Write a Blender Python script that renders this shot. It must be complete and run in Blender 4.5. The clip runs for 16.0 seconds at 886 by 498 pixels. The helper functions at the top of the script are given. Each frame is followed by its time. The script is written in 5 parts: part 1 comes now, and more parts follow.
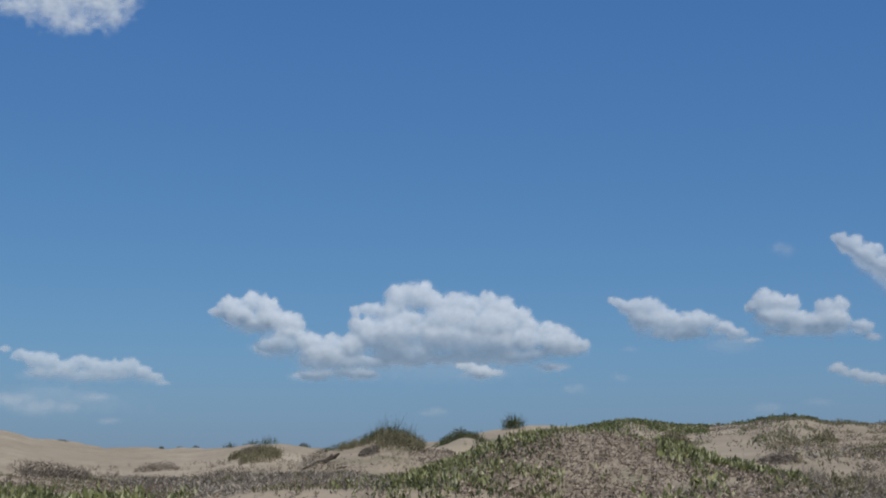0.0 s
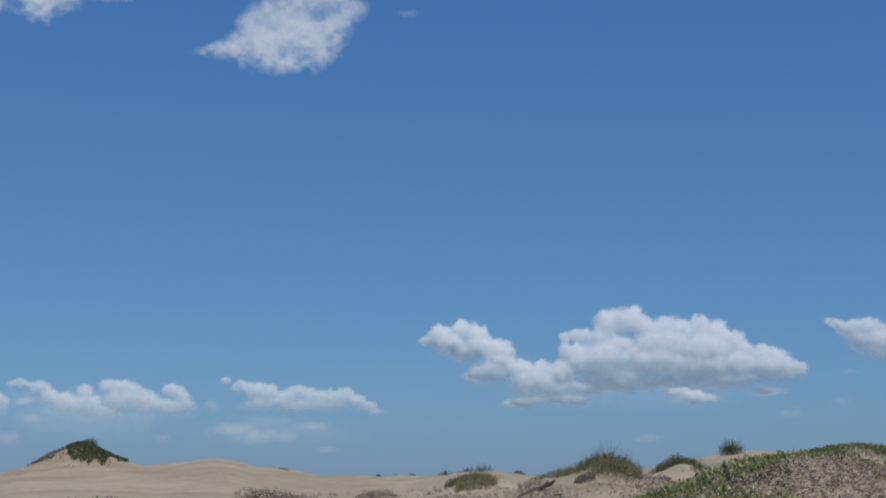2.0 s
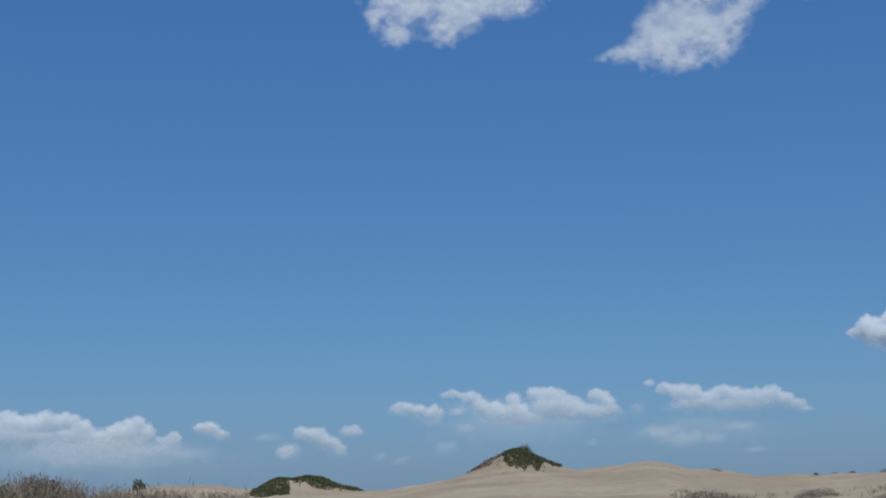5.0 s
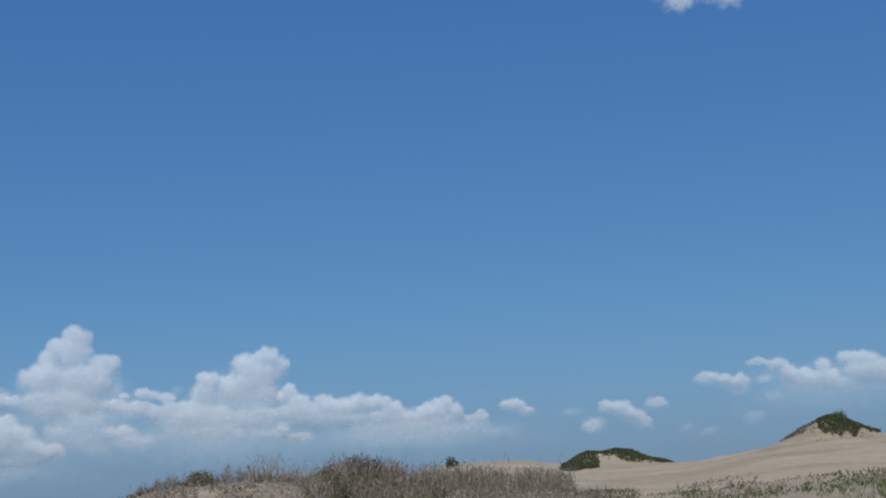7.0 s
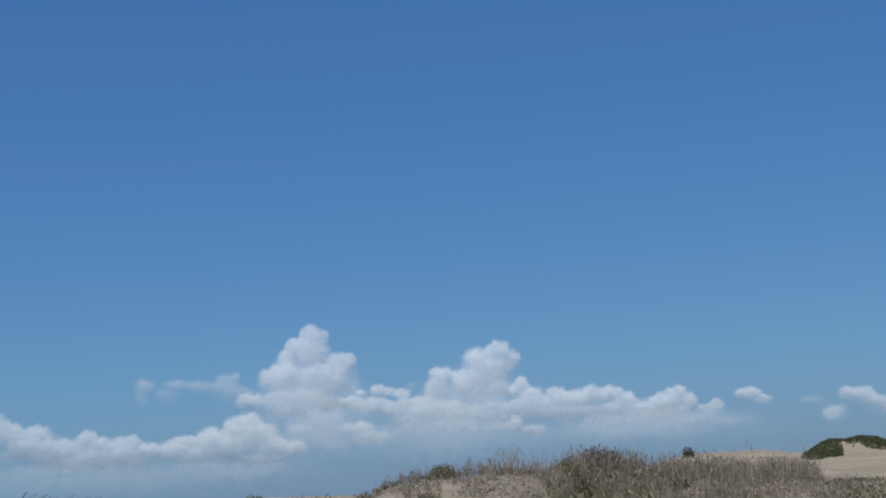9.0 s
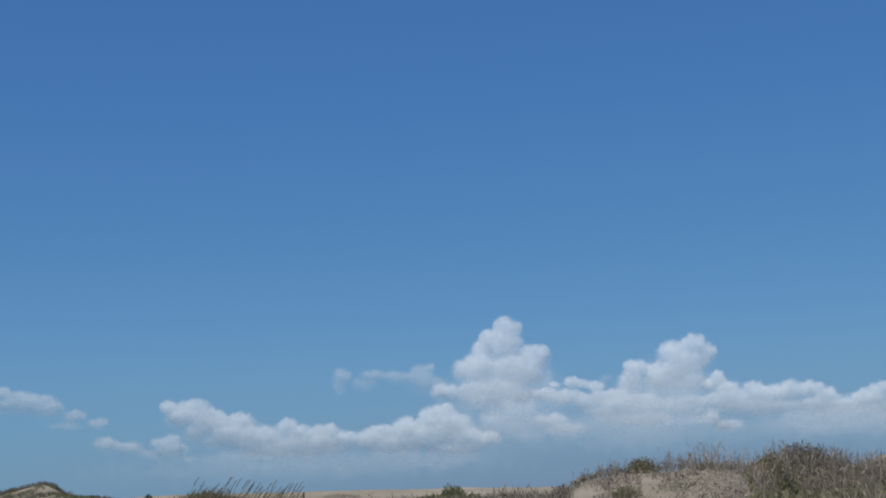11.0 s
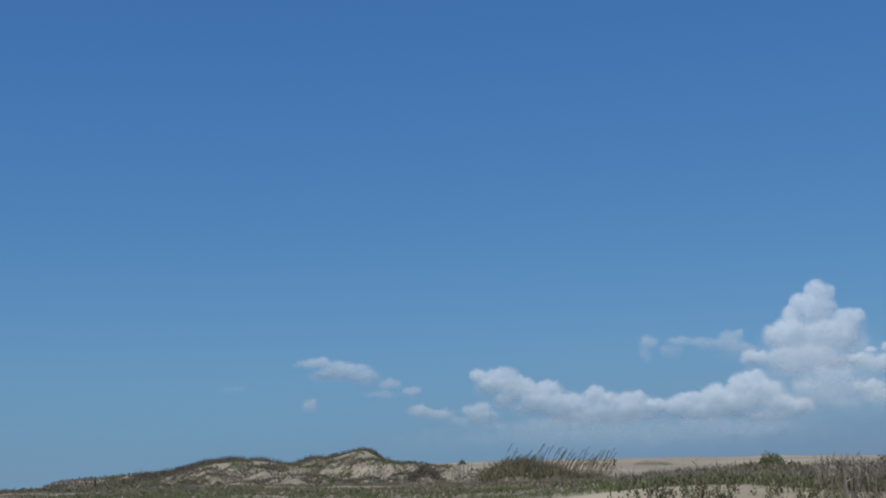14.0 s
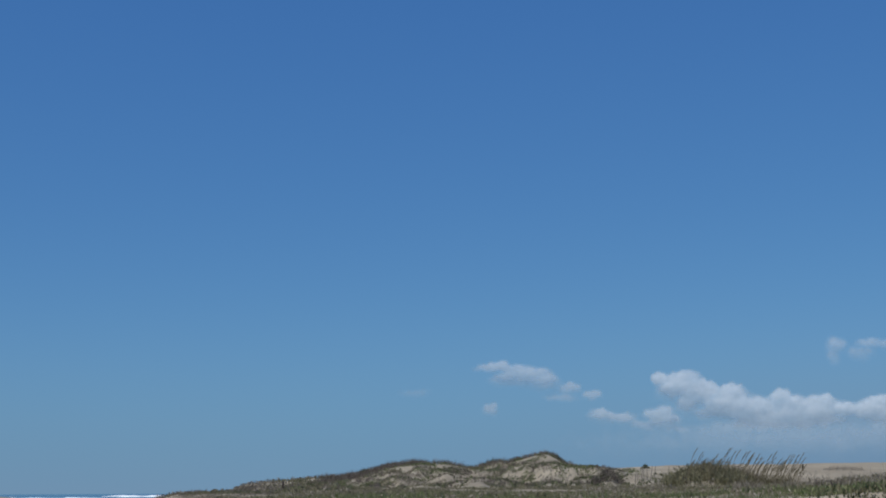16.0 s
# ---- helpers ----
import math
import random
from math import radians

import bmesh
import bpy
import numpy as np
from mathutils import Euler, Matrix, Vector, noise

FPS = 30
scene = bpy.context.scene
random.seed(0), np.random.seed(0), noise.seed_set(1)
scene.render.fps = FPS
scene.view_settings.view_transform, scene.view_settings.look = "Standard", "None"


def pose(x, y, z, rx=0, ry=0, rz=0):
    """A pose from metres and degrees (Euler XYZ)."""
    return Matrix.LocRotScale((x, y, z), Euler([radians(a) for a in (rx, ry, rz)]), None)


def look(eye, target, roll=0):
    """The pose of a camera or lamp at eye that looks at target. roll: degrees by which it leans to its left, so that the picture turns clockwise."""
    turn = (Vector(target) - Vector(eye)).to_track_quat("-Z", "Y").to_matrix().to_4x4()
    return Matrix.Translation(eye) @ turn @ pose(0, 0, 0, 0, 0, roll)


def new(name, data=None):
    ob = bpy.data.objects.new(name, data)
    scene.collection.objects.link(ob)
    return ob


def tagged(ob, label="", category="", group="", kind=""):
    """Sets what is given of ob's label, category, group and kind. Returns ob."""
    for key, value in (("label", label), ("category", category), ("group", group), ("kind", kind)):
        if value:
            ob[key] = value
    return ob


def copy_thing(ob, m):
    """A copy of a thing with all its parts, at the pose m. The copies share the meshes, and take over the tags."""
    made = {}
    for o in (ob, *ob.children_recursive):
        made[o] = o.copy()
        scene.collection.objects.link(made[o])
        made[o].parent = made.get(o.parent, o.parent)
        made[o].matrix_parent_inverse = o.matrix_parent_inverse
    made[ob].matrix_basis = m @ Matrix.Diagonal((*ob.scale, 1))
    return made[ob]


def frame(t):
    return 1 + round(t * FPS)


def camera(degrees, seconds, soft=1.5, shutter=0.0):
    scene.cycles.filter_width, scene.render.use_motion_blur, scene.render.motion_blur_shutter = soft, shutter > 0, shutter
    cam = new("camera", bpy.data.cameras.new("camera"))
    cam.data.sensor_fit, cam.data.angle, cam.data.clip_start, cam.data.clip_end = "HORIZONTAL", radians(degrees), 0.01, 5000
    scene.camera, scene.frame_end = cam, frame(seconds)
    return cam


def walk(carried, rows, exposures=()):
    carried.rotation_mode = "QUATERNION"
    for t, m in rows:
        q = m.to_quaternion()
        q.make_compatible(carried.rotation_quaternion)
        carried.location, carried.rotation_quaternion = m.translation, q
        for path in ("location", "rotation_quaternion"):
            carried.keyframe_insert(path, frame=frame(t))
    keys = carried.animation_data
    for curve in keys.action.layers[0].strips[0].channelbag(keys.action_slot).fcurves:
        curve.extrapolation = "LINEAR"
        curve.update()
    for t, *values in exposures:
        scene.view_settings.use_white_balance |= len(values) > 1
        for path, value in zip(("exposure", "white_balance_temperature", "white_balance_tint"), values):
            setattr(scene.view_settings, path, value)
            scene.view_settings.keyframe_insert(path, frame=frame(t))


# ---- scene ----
# The standpoint is the origin; bearings are degrees to the left of north (+y), distances metres from the standpoint.
EYE, REACH = 1.6, 0.55          # height of the lens; its distance from the axis about which it turns
cam = camera(34.9, 16.0, soft=1.95)
PATH = [
    (0.0, 99.85, 0.37, 0.09),
    (0.5, 100.40, 0.98, 2.39),
    (1.0, 100.56, 0.67, 3.93),
    (1.5, 100.71, 0.22, 6.34),
    (2.0, 100.98, 0.36, 8.64),
    (2.5, 100.92, 0.60, 10.36),
    (3.0, 101.03, 1.06, 11.97),
    (3.5, 101.11, 1.52, 14.78),
    (4.0, 101.32, 0.55, 18.57),
    (4.5, 101.34, 0.16, 22.23),
    (5.0, 101.31, 1.19, 25.81),
    (7.5, 100.49, 2.28, 40.58),
    (8.0, 100.58, 2.56, 42.77),
    (8.5, 100.94, 2.96, 45.15),
    (9.0, 100.73, 2.73, 47.60),
    (11.5, 100.43, 1.24, 57.40),
    (12.0, 99.90, 1.19, 59.74),
    (12.5, 99.38, 0.62, 62.02),
    (13.0, 99.35, 0.38, 63.99),
    (13.5, 99.41, 0.47, 65.87),
    (14.0, 99.58, 0.74, 67.69),
    (14.5, 99.57, 0.69, 69.59),
    (15.0, 99.77, 0.59, 71.35),
    (15.5, 99.81, 0.52, 73.10),
    (16.0, 99.79, 0.31, 74.96),
]
walk(cam, [(t, pose(-REACH * math.sin(radians(turn)), REACH * math.cos(radians(turn)), EYE, tip, lean, turn))
           for t, tip, lean, turn in PATH],
     exposures=[(0.0, 0.03, 6700, 9), (4.0, 0.02, 6560, 9), (8.0, 0.02, 6500, 8), (12.5, 0.01, 6400, 7), (16.0, -0.04, 6240, 7)])

# ---- light ----
SUN_BEARING, SUN_HEIGHT = -150.0, 54.0
world = bpy.data.worlds.new("world")
scene.world = world
world.use_nodes = True
wn, wl = world.node_tree.nodes, world.node_tree.links
sky = wn.new("ShaderNodeTexSky")
sky.sky_type, sky.sun_disc = "NISHITA", False
sky.sun_elevation, sky.sun_rotation = radians(SUN_HEIGHT), radians(-SUN_BEARING)
sky.altitude, sky.air_density, sky.dust_density, sky.ozone_density = 0.0, 1.0, 0.0, 6.0
split, join = wn.new("ShaderNodeSeparateColor"), wn.new("ShaderNodeCombineColor")
wl.new(sky.outputs[0], split.inputs[0])
for channel, (gain, power) in enumerate(((0.487, 0.84), (0.946, 0.68), (2.22, 0.42))):   # each channel is graded to hold down the pale horizon
    bend, lift = wn.new("ShaderNodeMath"), wn.new("ShaderNodeMath")
    bend.operation, lift.operation = "POWER", "MULTIPLY"
    bend.inputs[1].default_value, lift.inputs[1].default_value = power, gain
    wl.new(split.outputs[channel], bend.inputs[0])
    wl.new(bend.outputs[0], lift.inputs[0])
    wl.new(lift.outputs[0], join.inputs[channel])
# a dull blue haze is mixed into the sky low over land, less over sea
ways, apart, inland = wn.new("ShaderNodeTexCoord"), wn.new("ShaderNodeSeparateXYZ"), wn.new("ShaderNodeVectorMath")
wl.new(ways.outputs["Generated"], apart.inputs[0])
inland.operation = "DOT_PRODUCT"
inland.inputs[1].default_value = (-math.sin(radians(8)), math.cos(radians(8)), 0)
wl.new(ways.outputs["Generated"], inland.inputs[0])


def world_math(operation, a, b):
    node = wn.new("ShaderNodeMath")
    node.operation = operation
    for slot, v in zip(node.inputs, (a, b)):
        if hasattr(v, "links"):
            wl.new(v, slot)
        else:
            slot.default_value = v
    return node.outputs[0]


low_air = world_math("DIVIDE", apart.outputs["Z"], 0.072)
low_air = world_math("EXPONENT", world_math("MULTIPLY", world_math("POWER", low_air, 2.0), -1.0), 0.0)
span = wn.new("ShaderNodeMapRange")
span.interpolation_type = "SMOOTHSTEP"
for slot, v in zip(("From Min", "From Max", "To Min", "To Max"), (0.25, 0.85, 0.55, 0.9)):
    span.inputs[slot].default_value = v
wl.new(inland.outputs["Value"], span.inputs["Value"])
haze = wn.new("ShaderNodeMix")
haze.data_type = "RGBA"
wl.new(world_math("MULTIPLY", low_air, span.outputs["Result"]), haze.inputs[0])
wl.new(join.outputs[0], haze.inputs[6])
tone = wn.new("ShaderNodeMix")
tone.data_type = "RGBA"
tone.inputs[6].default_value, tone.inputs[7].default_value = (1.02, 2.28, 3.95, 1), (1.48, 2.28, 3.60, 1)
near_land = wn.new("ShaderNodeMapRange")
near_land.inputs["From Min"].default_value, near_land.inputs["From Max"].default_value = 0.35, 0.75
wl.new(inland.outputs["Value"], near_land.inputs["Value"])
wl.new(near_land.outputs["Result"], tone.inputs[0])
wl.new(tone.outputs[2], haze.inputs[7])
wl.new(haze.outputs[2], wn["Background"].inputs[0])
wn["Background"].inputs[1].default_value = 0.1
sun = new("sun", bpy.data.lights.new("sun", "SUN"))
sun.data.energy, sun.data.angle, sun.data.color = 3.8, radians(0.53), (1.0, 0.975, 0.93)
sb, sh = radians(SUN_BEARING), radians(SUN_HEIGHT)
sun.matrix_world = look((-40 * math.sin(sb) * math.cos(sh), 40 * math.cos(sb) * math.cos(sh), 40 * math.sin(sh)), (0, 0, 0))

# ---- materials ----


def material(name, rough=0.9):
    m = bpy.data.materials.new(name)
    m.use_nodes = True
    b = m.node_tree.nodes["Principled BSDF"]
    b.inputs["Roughness"].default_value = rough
    b.inputs["Specular IOR Level"].default_value = 0.2
    return m, m.node_tree.nodes, m.node_tree.links, b


def ramp(nodes, stops):
    r = nodes.new("ShaderNodeValToRGB")
    e = r.color_ramp.elements
    while len(e) < len(stops):
        e.new(0.5)
    for slot, (at, colour) in zip(e, stops):
        slot.position, slot.color = at, (*colour, 1)
    return r


def noise_node(nodes, links, scale, detail=4.0, rough=0.6, stretch=None):
    n = nodes.new("ShaderNodeTexNoise")
    n.inputs["Scale"].default_value, n.inputs["Detail"].default_value, n.inputs["Roughness"].default_value = scale, detail, rough
    geo = nodes.new("ShaderNodeNewGeometry")
    if stretch:
        mp = nodes.new("ShaderNodeMapping")
        mp.inputs["Scale"].default_value = stretch
        links.new(geo.outputs["Position"], mp.inputs["Vector"])
        links.new(mp.outputs[0], n.inputs["Vector"])
    else:
        links.new(geo.outputs["Position"], n.inputs["Vector"])
    return n


def mixed(nodes, links, kind, a, b, fac):
    m = nodes.new("ShaderNodeMix")
    m.data_type, m.blend_type = "RGBA", kind
    for slot, v in ((0, fac), (6, a), (7, b)):
        if hasattr(v, "links"):
            links.new(v, m.inputs[slot])
        else:
            m.inputs[slot].default_value = v
    return m.outputs[2]


def sand_material():
    m, n, l, b = material("dune_sand", 0.95)
    broad = noise_node(n, l, 0.12, 5, 0.55)
    fine = noise_node(n, l, 2.2, 6, 0.7)
    grain = noise_node(n, l, 60, 3, 0.7)
    bands = noise_node(n, l, 0.5, 5, 0.6, (0.25, 0.25, 4.0))
    base = ramp(n, [(0.30, (0.248, 0.203, 0.145)), (0.52, (0.313, 0.260, 0.188)), (0.72, (0.384, 0.324, 0.239))])
    l.new(broad.outputs[0], base.inputs[0])
    streak = ramp(n, [(0.35, (0.95, 0.945, 0.94)), (0.65, (1.03, 1.03, 1.02))])
    l.new(bands.outputs[0], streak.inputs[0])
    speck = ramp(n, [(0.30, (0.80, 0.79, 0.78)), (0.60, (1.06, 1.06, 1.05))])
    l.new(fine.outputs[0], speck.inputs[0])
    c = mixed(n, l, "MULTIPLY", base.outputs[0], streak.outputs[0], 1.0)
    c = mixed(n, l, "MULTIPLY", c, speck.outputs[0], 1.0)
    # leaf litter darkens the sand where plants grow
    litter = n.new("ShaderNodeAttribute")
    litter.attribute_name = "litter"
    patchy = n.new("ShaderNodeMath")
    patchy.operation = "MULTIPLY"
    l.new(litter.outputs["Fac"], patchy.inputs[0])
    l.new(fine.outputs[0], patchy.inputs[1])
    clamp = n.new("ShaderNodeMapRange")
    clamp.inputs["From Min"].default_value, clamp.inputs["From Max"].default_value = 0.18, 0.60
    l.new(patchy.outputs[0], clamp.inputs[0])
    drift = noise_node(n, l, 0.9, 5, 0.65)
    mould = ramp(n, [(0.38, (0.158, 0.148, 0.092)), (0.50, (0.230, 0.190, 0.138)), (0.66, (0.305, 0.245, 0.188))])
    l.new(drift.outputs[0], mould.inputs[0])
    c = mixed(n, l, "MIX", c, mould.outputs[0], clamp.outputs[0])
    # unseen far ground is darkened in colour, to keep sand-coloured bounce off the clouds
    dark_ground = n.new("ShaderNodeAttribute")
    dark_ground.attribute_name = "dark_ground"
    c = mixed(n, l, "MIX", c, (0.045, 0.055, 0.032, 1), dark_ground.outputs["Fac"])
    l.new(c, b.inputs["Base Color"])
    bump = n.new("ShaderNodeBump")
    bump.inputs["Strength"].default_value, bump.inputs["Distance"].default_value = 0.6, 0.05
    l.new(fine.outputs[0], bump.inputs["Height"])
    bump2 = n.new("ShaderNodeBump")
    bump2.inputs["Strength"].default_value, bump2.inputs["Distance"].default_value = 0.4, 0.004
    l.new(grain.outputs[0], bump2.inputs["Height"])
    l.new(bump.outputs[0], bump2.inputs["Normal"])
    l.new(bump2.outputs[0], b.inputs["Normal"])
    return m


def leaf_material(name, stops, glow=0.25, rough=0.6):
    """Leaves: the colour varies from blade to blade; some light passes through."""
    m, n, l, b = material(name, rough)
    geo = n.new("ShaderNodeNewGeometry")
    c = ramp(n, stops)
    c.color_ramp.interpolation = "LINEAR"
    wide = noise_node(n, l, 0.9, 3)
    add = n.new("ShaderNodeMath")
    add.operation = "MULTIPLY_ADD"
    add.inputs[1].default_value = 0.62
    half = n.new("ShaderNodeMath")
    half.operation = "MULTIPLY"
    half.inputs[1].default_value = 0.38
    l.new(wide.outputs[0], half.inputs[0])
    l.new(geo.outputs["Random Per Island"], add.inputs[0])
    l.new(half.outputs[0], add.inputs[2])
    l.new(add.outputs[0], c.inputs[0])
    l.new(c.outputs[0], b.inputs["Base Color"])
    thin = n.new("ShaderNodeBsdfTranslucent")
    l.new(c.outputs[0], thin.inputs[0])
    mix = n.new("ShaderNodeMixShader")
    mix.inputs[0].default_value = glow
    l.new(b.outputs[0], mix.inputs[1])
    l.new(thin.outputs[0], mix.inputs[2])
    l.new(mix.outputs[0], n["Material Output"].inputs[0])
    return m


def plain_material(name, dark, light, scale, rough=0.85):
    m, n, l, b = material(name, rough)
    t = noise_node(n, l, scale, 5, 0.65)
    c = ramp(n, [(0.3, dark), (0.7, light)])
    l.new(t.outputs[0], c.inputs[0])
    l.new(c.outputs[0], b.inputs["Base Color"])
    bump = n.new("ShaderNodeBump")
    bump.inputs["Strength"].default_value, bump.inputs["Distance"].default_value = 0.5, 0.01
    l.new(t.outputs[0], bump.inputs["Height"])
    l.new(bump.outputs[0], b.inputs["Normal"])
    return m


def cloud_material():
    """White droplets, as opaque as `dense` says; sky showing through stands in for blue shade."""
    m, n, l, b = material("cloud_white", 1.0)
    white, deep, body = n.new("ShaderNodeBsdfDiffuse"), n.new("ShaderNodeBsdfTranslucent"), n.new("ShaderNodeMixShader")
    white.inputs[0].default_value = deep.inputs[0].default_value = (0.905, 0.925, 0.94, 1)
    body.inputs[0].default_value = 0.38
    l.new(white.outputs[0], body.inputs[1])
    l.new(deep.outputs[0], body.inputs[2])
    dense = n.new("ShaderNodeAttribute")
    dense.attribute_name = "dense"
    clear, mix = n.new("ShaderNodeBsdfTransparent"), n.new("ShaderNodeMixShader")
    l.new(dense.outputs["Fac"], mix.inputs[0])
    l.new(clear.outputs[0], mix.inputs[1])
    l.new(body.outputs[0], mix.inputs[2])
    l.new(mix.outputs[0], n["Material Output"].inputs[0])
    return m


def water_material():
    m, n, l, b = material("sea_water", 0.15)
    b.inputs["Base Color"].default_value = (0.03, 0.09, 0.13, 1)
    b.inputs["Specular IOR Level"].default_value = 0.5
    w = noise_node(n, l, 0.25, 5, 0.6)
    bump = n.new("ShaderNodeBump")
    bump.inputs["Strength"].default_value, bump.inputs["Distance"].default_value = 0.8, 0.6
    l.new(w.outputs[0], bump.inputs["Height"])
    l.new(bump.outputs[0], b.inputs["Normal"])
    return m


SAND = sand_material()
# darkest and palest stops imitate shadowed leaves and bright tips
GREEN = leaf_material("succulent_leaf", [(0.18, (0.052, 0.060, 0.022)), (0.42, (0.150, 0.160, 0.056)), (0.66, (0.27, 0.275, 0.120)), (0.84, (0.52, 0.50, 0.33))])
LUSH = leaf_material("lush_leaf", [(0.1, (0.042, 0.060, 0.022)), (0.5, (0.120, 0.142, 0.055)), (0.9, (0.26, 0.26, 0.13))])
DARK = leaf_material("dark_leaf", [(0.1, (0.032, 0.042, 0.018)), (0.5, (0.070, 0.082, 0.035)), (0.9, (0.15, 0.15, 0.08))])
DRY = leaf_material("dry_stem", [(0.1, (0.075, 0.058, 0.046)), (0.5, (0.172, 0.145, 0.110)), (0.9, (0.36, 0.31, 0.24))], 0.15)
PINK = leaf_material("withered_leaf", [(0.1, (0.120, 0.092, 0.068)), (0.5, (0.285, 0.228, 0.176)), (0.9, (0.50, 0.42, 0.335))], 0.15)
STUB = leaf_material("withered_stub", [(0.15, (0.045, 0.036, 0.026)), (0.5, (0.125, 0.098, 0.068)), (0.75, (0.23, 0.19, 0.125)), (0.95, (0.46, 0.38, 0.29))], 0.1)
BRUSH = leaf_material("dry_brush_twig", [(0.1, (0.050, 0.040, 0.033)), (0.5, (0.125, 0.102, 0.082)), (0.9, (0.25, 0.205, 0.165))], 0.1)
ASHEN = leaf_material("ashen_twig", [(0.1, (0.105, 0.090, 0.070)), (0.5, (0.225, 0.196, 0.158)), (0.9, (0.38, 0.335, 0.275))], 0.1)
OLIVE = leaf_material("olive_leaf", [(0.1, (0.075, 0.072, 0.038)), (0.5, (0.165, 0.150, 0.082)), (0.9, (0.30, 0.26, 0.165))])
OAT = leaf_material("oat_straw", [(0.1, (0.08, 0.068, 0.042)), (0.5, (0.17, 0.14, 0.085)), (0.9, (0.30, 0.245, 0.16))], 0.2)
WOOD = plain_material("weathered_wood", (0.03, 0.023, 0.018), (0.085, 0.066, 0.053), 9)
SILVER = plain_material("silvered_wood", (0.13, 0.11, 0.09), (0.26, 0.225, 0.185), 9)
SHELL = plain_material("white_scrap", (0.6, 0.6, 0.57), (0.8, 0.8, 0.78), 30)
FOAM = plain_material("foam", (0.7, 0.72, 0.74), (0.85, 0.86, 0.87), 0.4)
WATER = water_material()
CLOUD = cloud_material()


# ---- tools ----


def hashed(i, j, seed):
    v = np.sin(i * 127.1 + j * 311.7 + seed * 74.7) * 43758.5453
    return v - np.floor(v)


def value_noise(x, y, seed=0.0):
    i, j = np.floor(x), np.floor(y)
    u, v = x - i, y - j
    u, v = u ** 3 * (u * (u * 6 - 15) + 10), v ** 3 * (v * (v * 6 - 15) + 10)
    a, b = hashed(i, j, seed), hashed(i + 1, j, seed)
    c, d = hashed(i, j + 1, seed), hashed(i + 1, j + 1, seed)
    return a + (b - a) * u + (c - a) * v + (a - b - c + d) * u * v


def fbm(x, y, octaves=4, seed=0.0):
    """Rough noise between about -0.5 and 0.5."""
    total, gain = 0.0, 0.5
    for k in range(octaves):
        total = total + gain * (value_noise(x, y, seed + k * 3.1) - 0.5)
        x, y, gain = x * 1.62 - y * 1.22 + 5.2, x * 1.22 + y * 1.62 + 1.7, gain * 0.5
    return total * 1.6


def xy(bearing, distance):
    a = np.radians(bearing)
    return -np.sin(a) * distance, np.cos(a) * distance


def mesh_of(name, verts, faces, mat, smooth=False):
    """A mesh from arrays: verts (n, 3), faces (m, 3 or 4)."""
    verts, faces = np.asarray(verts, dtype=np.float32), np.asarray(faces, dtype=np.int32)
    me = bpy.data.meshes.new(name)
    sides = faces.shape[1]
    me.vertices.add(len(verts))
    me.vertices.foreach_set("co", verts.ravel())
    me.loops.add(faces.size)
    me.loops.foreach_set("vertex_index", faces.ravel())
    me.polygons.add(len(faces))
    me.polygons.foreach_set("loop_start", np.arange(0, faces.size, sides, dtype=np.int32))
    me.polygons.foreach_set("use_smooth", np.full(len(faces), smooth))
    me.materials.append(mat)
    me.update(calc_edges=True)
    me.validate()
    return me


def part(name, me, parent, label=""):
    ob = new(name, me)
    ob.parent = parent
    if label:
        ob["label"] = label
    return ob

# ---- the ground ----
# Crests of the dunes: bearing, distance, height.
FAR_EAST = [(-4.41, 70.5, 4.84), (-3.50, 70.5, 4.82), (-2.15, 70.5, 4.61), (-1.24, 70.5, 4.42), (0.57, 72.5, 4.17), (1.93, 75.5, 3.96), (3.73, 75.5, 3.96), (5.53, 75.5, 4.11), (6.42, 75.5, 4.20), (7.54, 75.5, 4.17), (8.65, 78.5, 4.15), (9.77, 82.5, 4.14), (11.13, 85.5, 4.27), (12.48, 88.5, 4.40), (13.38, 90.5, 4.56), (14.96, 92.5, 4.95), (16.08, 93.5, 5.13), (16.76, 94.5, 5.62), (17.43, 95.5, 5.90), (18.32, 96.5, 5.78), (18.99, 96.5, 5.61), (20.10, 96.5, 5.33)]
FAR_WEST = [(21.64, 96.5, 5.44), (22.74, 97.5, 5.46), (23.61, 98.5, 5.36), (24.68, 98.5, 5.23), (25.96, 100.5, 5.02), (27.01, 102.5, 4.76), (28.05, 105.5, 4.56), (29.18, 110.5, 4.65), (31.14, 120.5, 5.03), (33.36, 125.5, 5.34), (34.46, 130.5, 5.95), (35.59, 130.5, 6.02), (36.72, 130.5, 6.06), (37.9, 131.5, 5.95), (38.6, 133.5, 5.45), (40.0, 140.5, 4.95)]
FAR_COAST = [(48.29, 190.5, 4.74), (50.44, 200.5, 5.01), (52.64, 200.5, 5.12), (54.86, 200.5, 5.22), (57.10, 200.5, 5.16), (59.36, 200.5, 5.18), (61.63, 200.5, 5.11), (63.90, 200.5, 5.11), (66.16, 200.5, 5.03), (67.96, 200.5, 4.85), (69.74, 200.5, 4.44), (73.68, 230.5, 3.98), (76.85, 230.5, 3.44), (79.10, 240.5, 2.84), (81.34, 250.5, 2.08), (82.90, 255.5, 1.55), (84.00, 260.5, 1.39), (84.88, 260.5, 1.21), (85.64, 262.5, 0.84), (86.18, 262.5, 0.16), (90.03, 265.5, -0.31)]
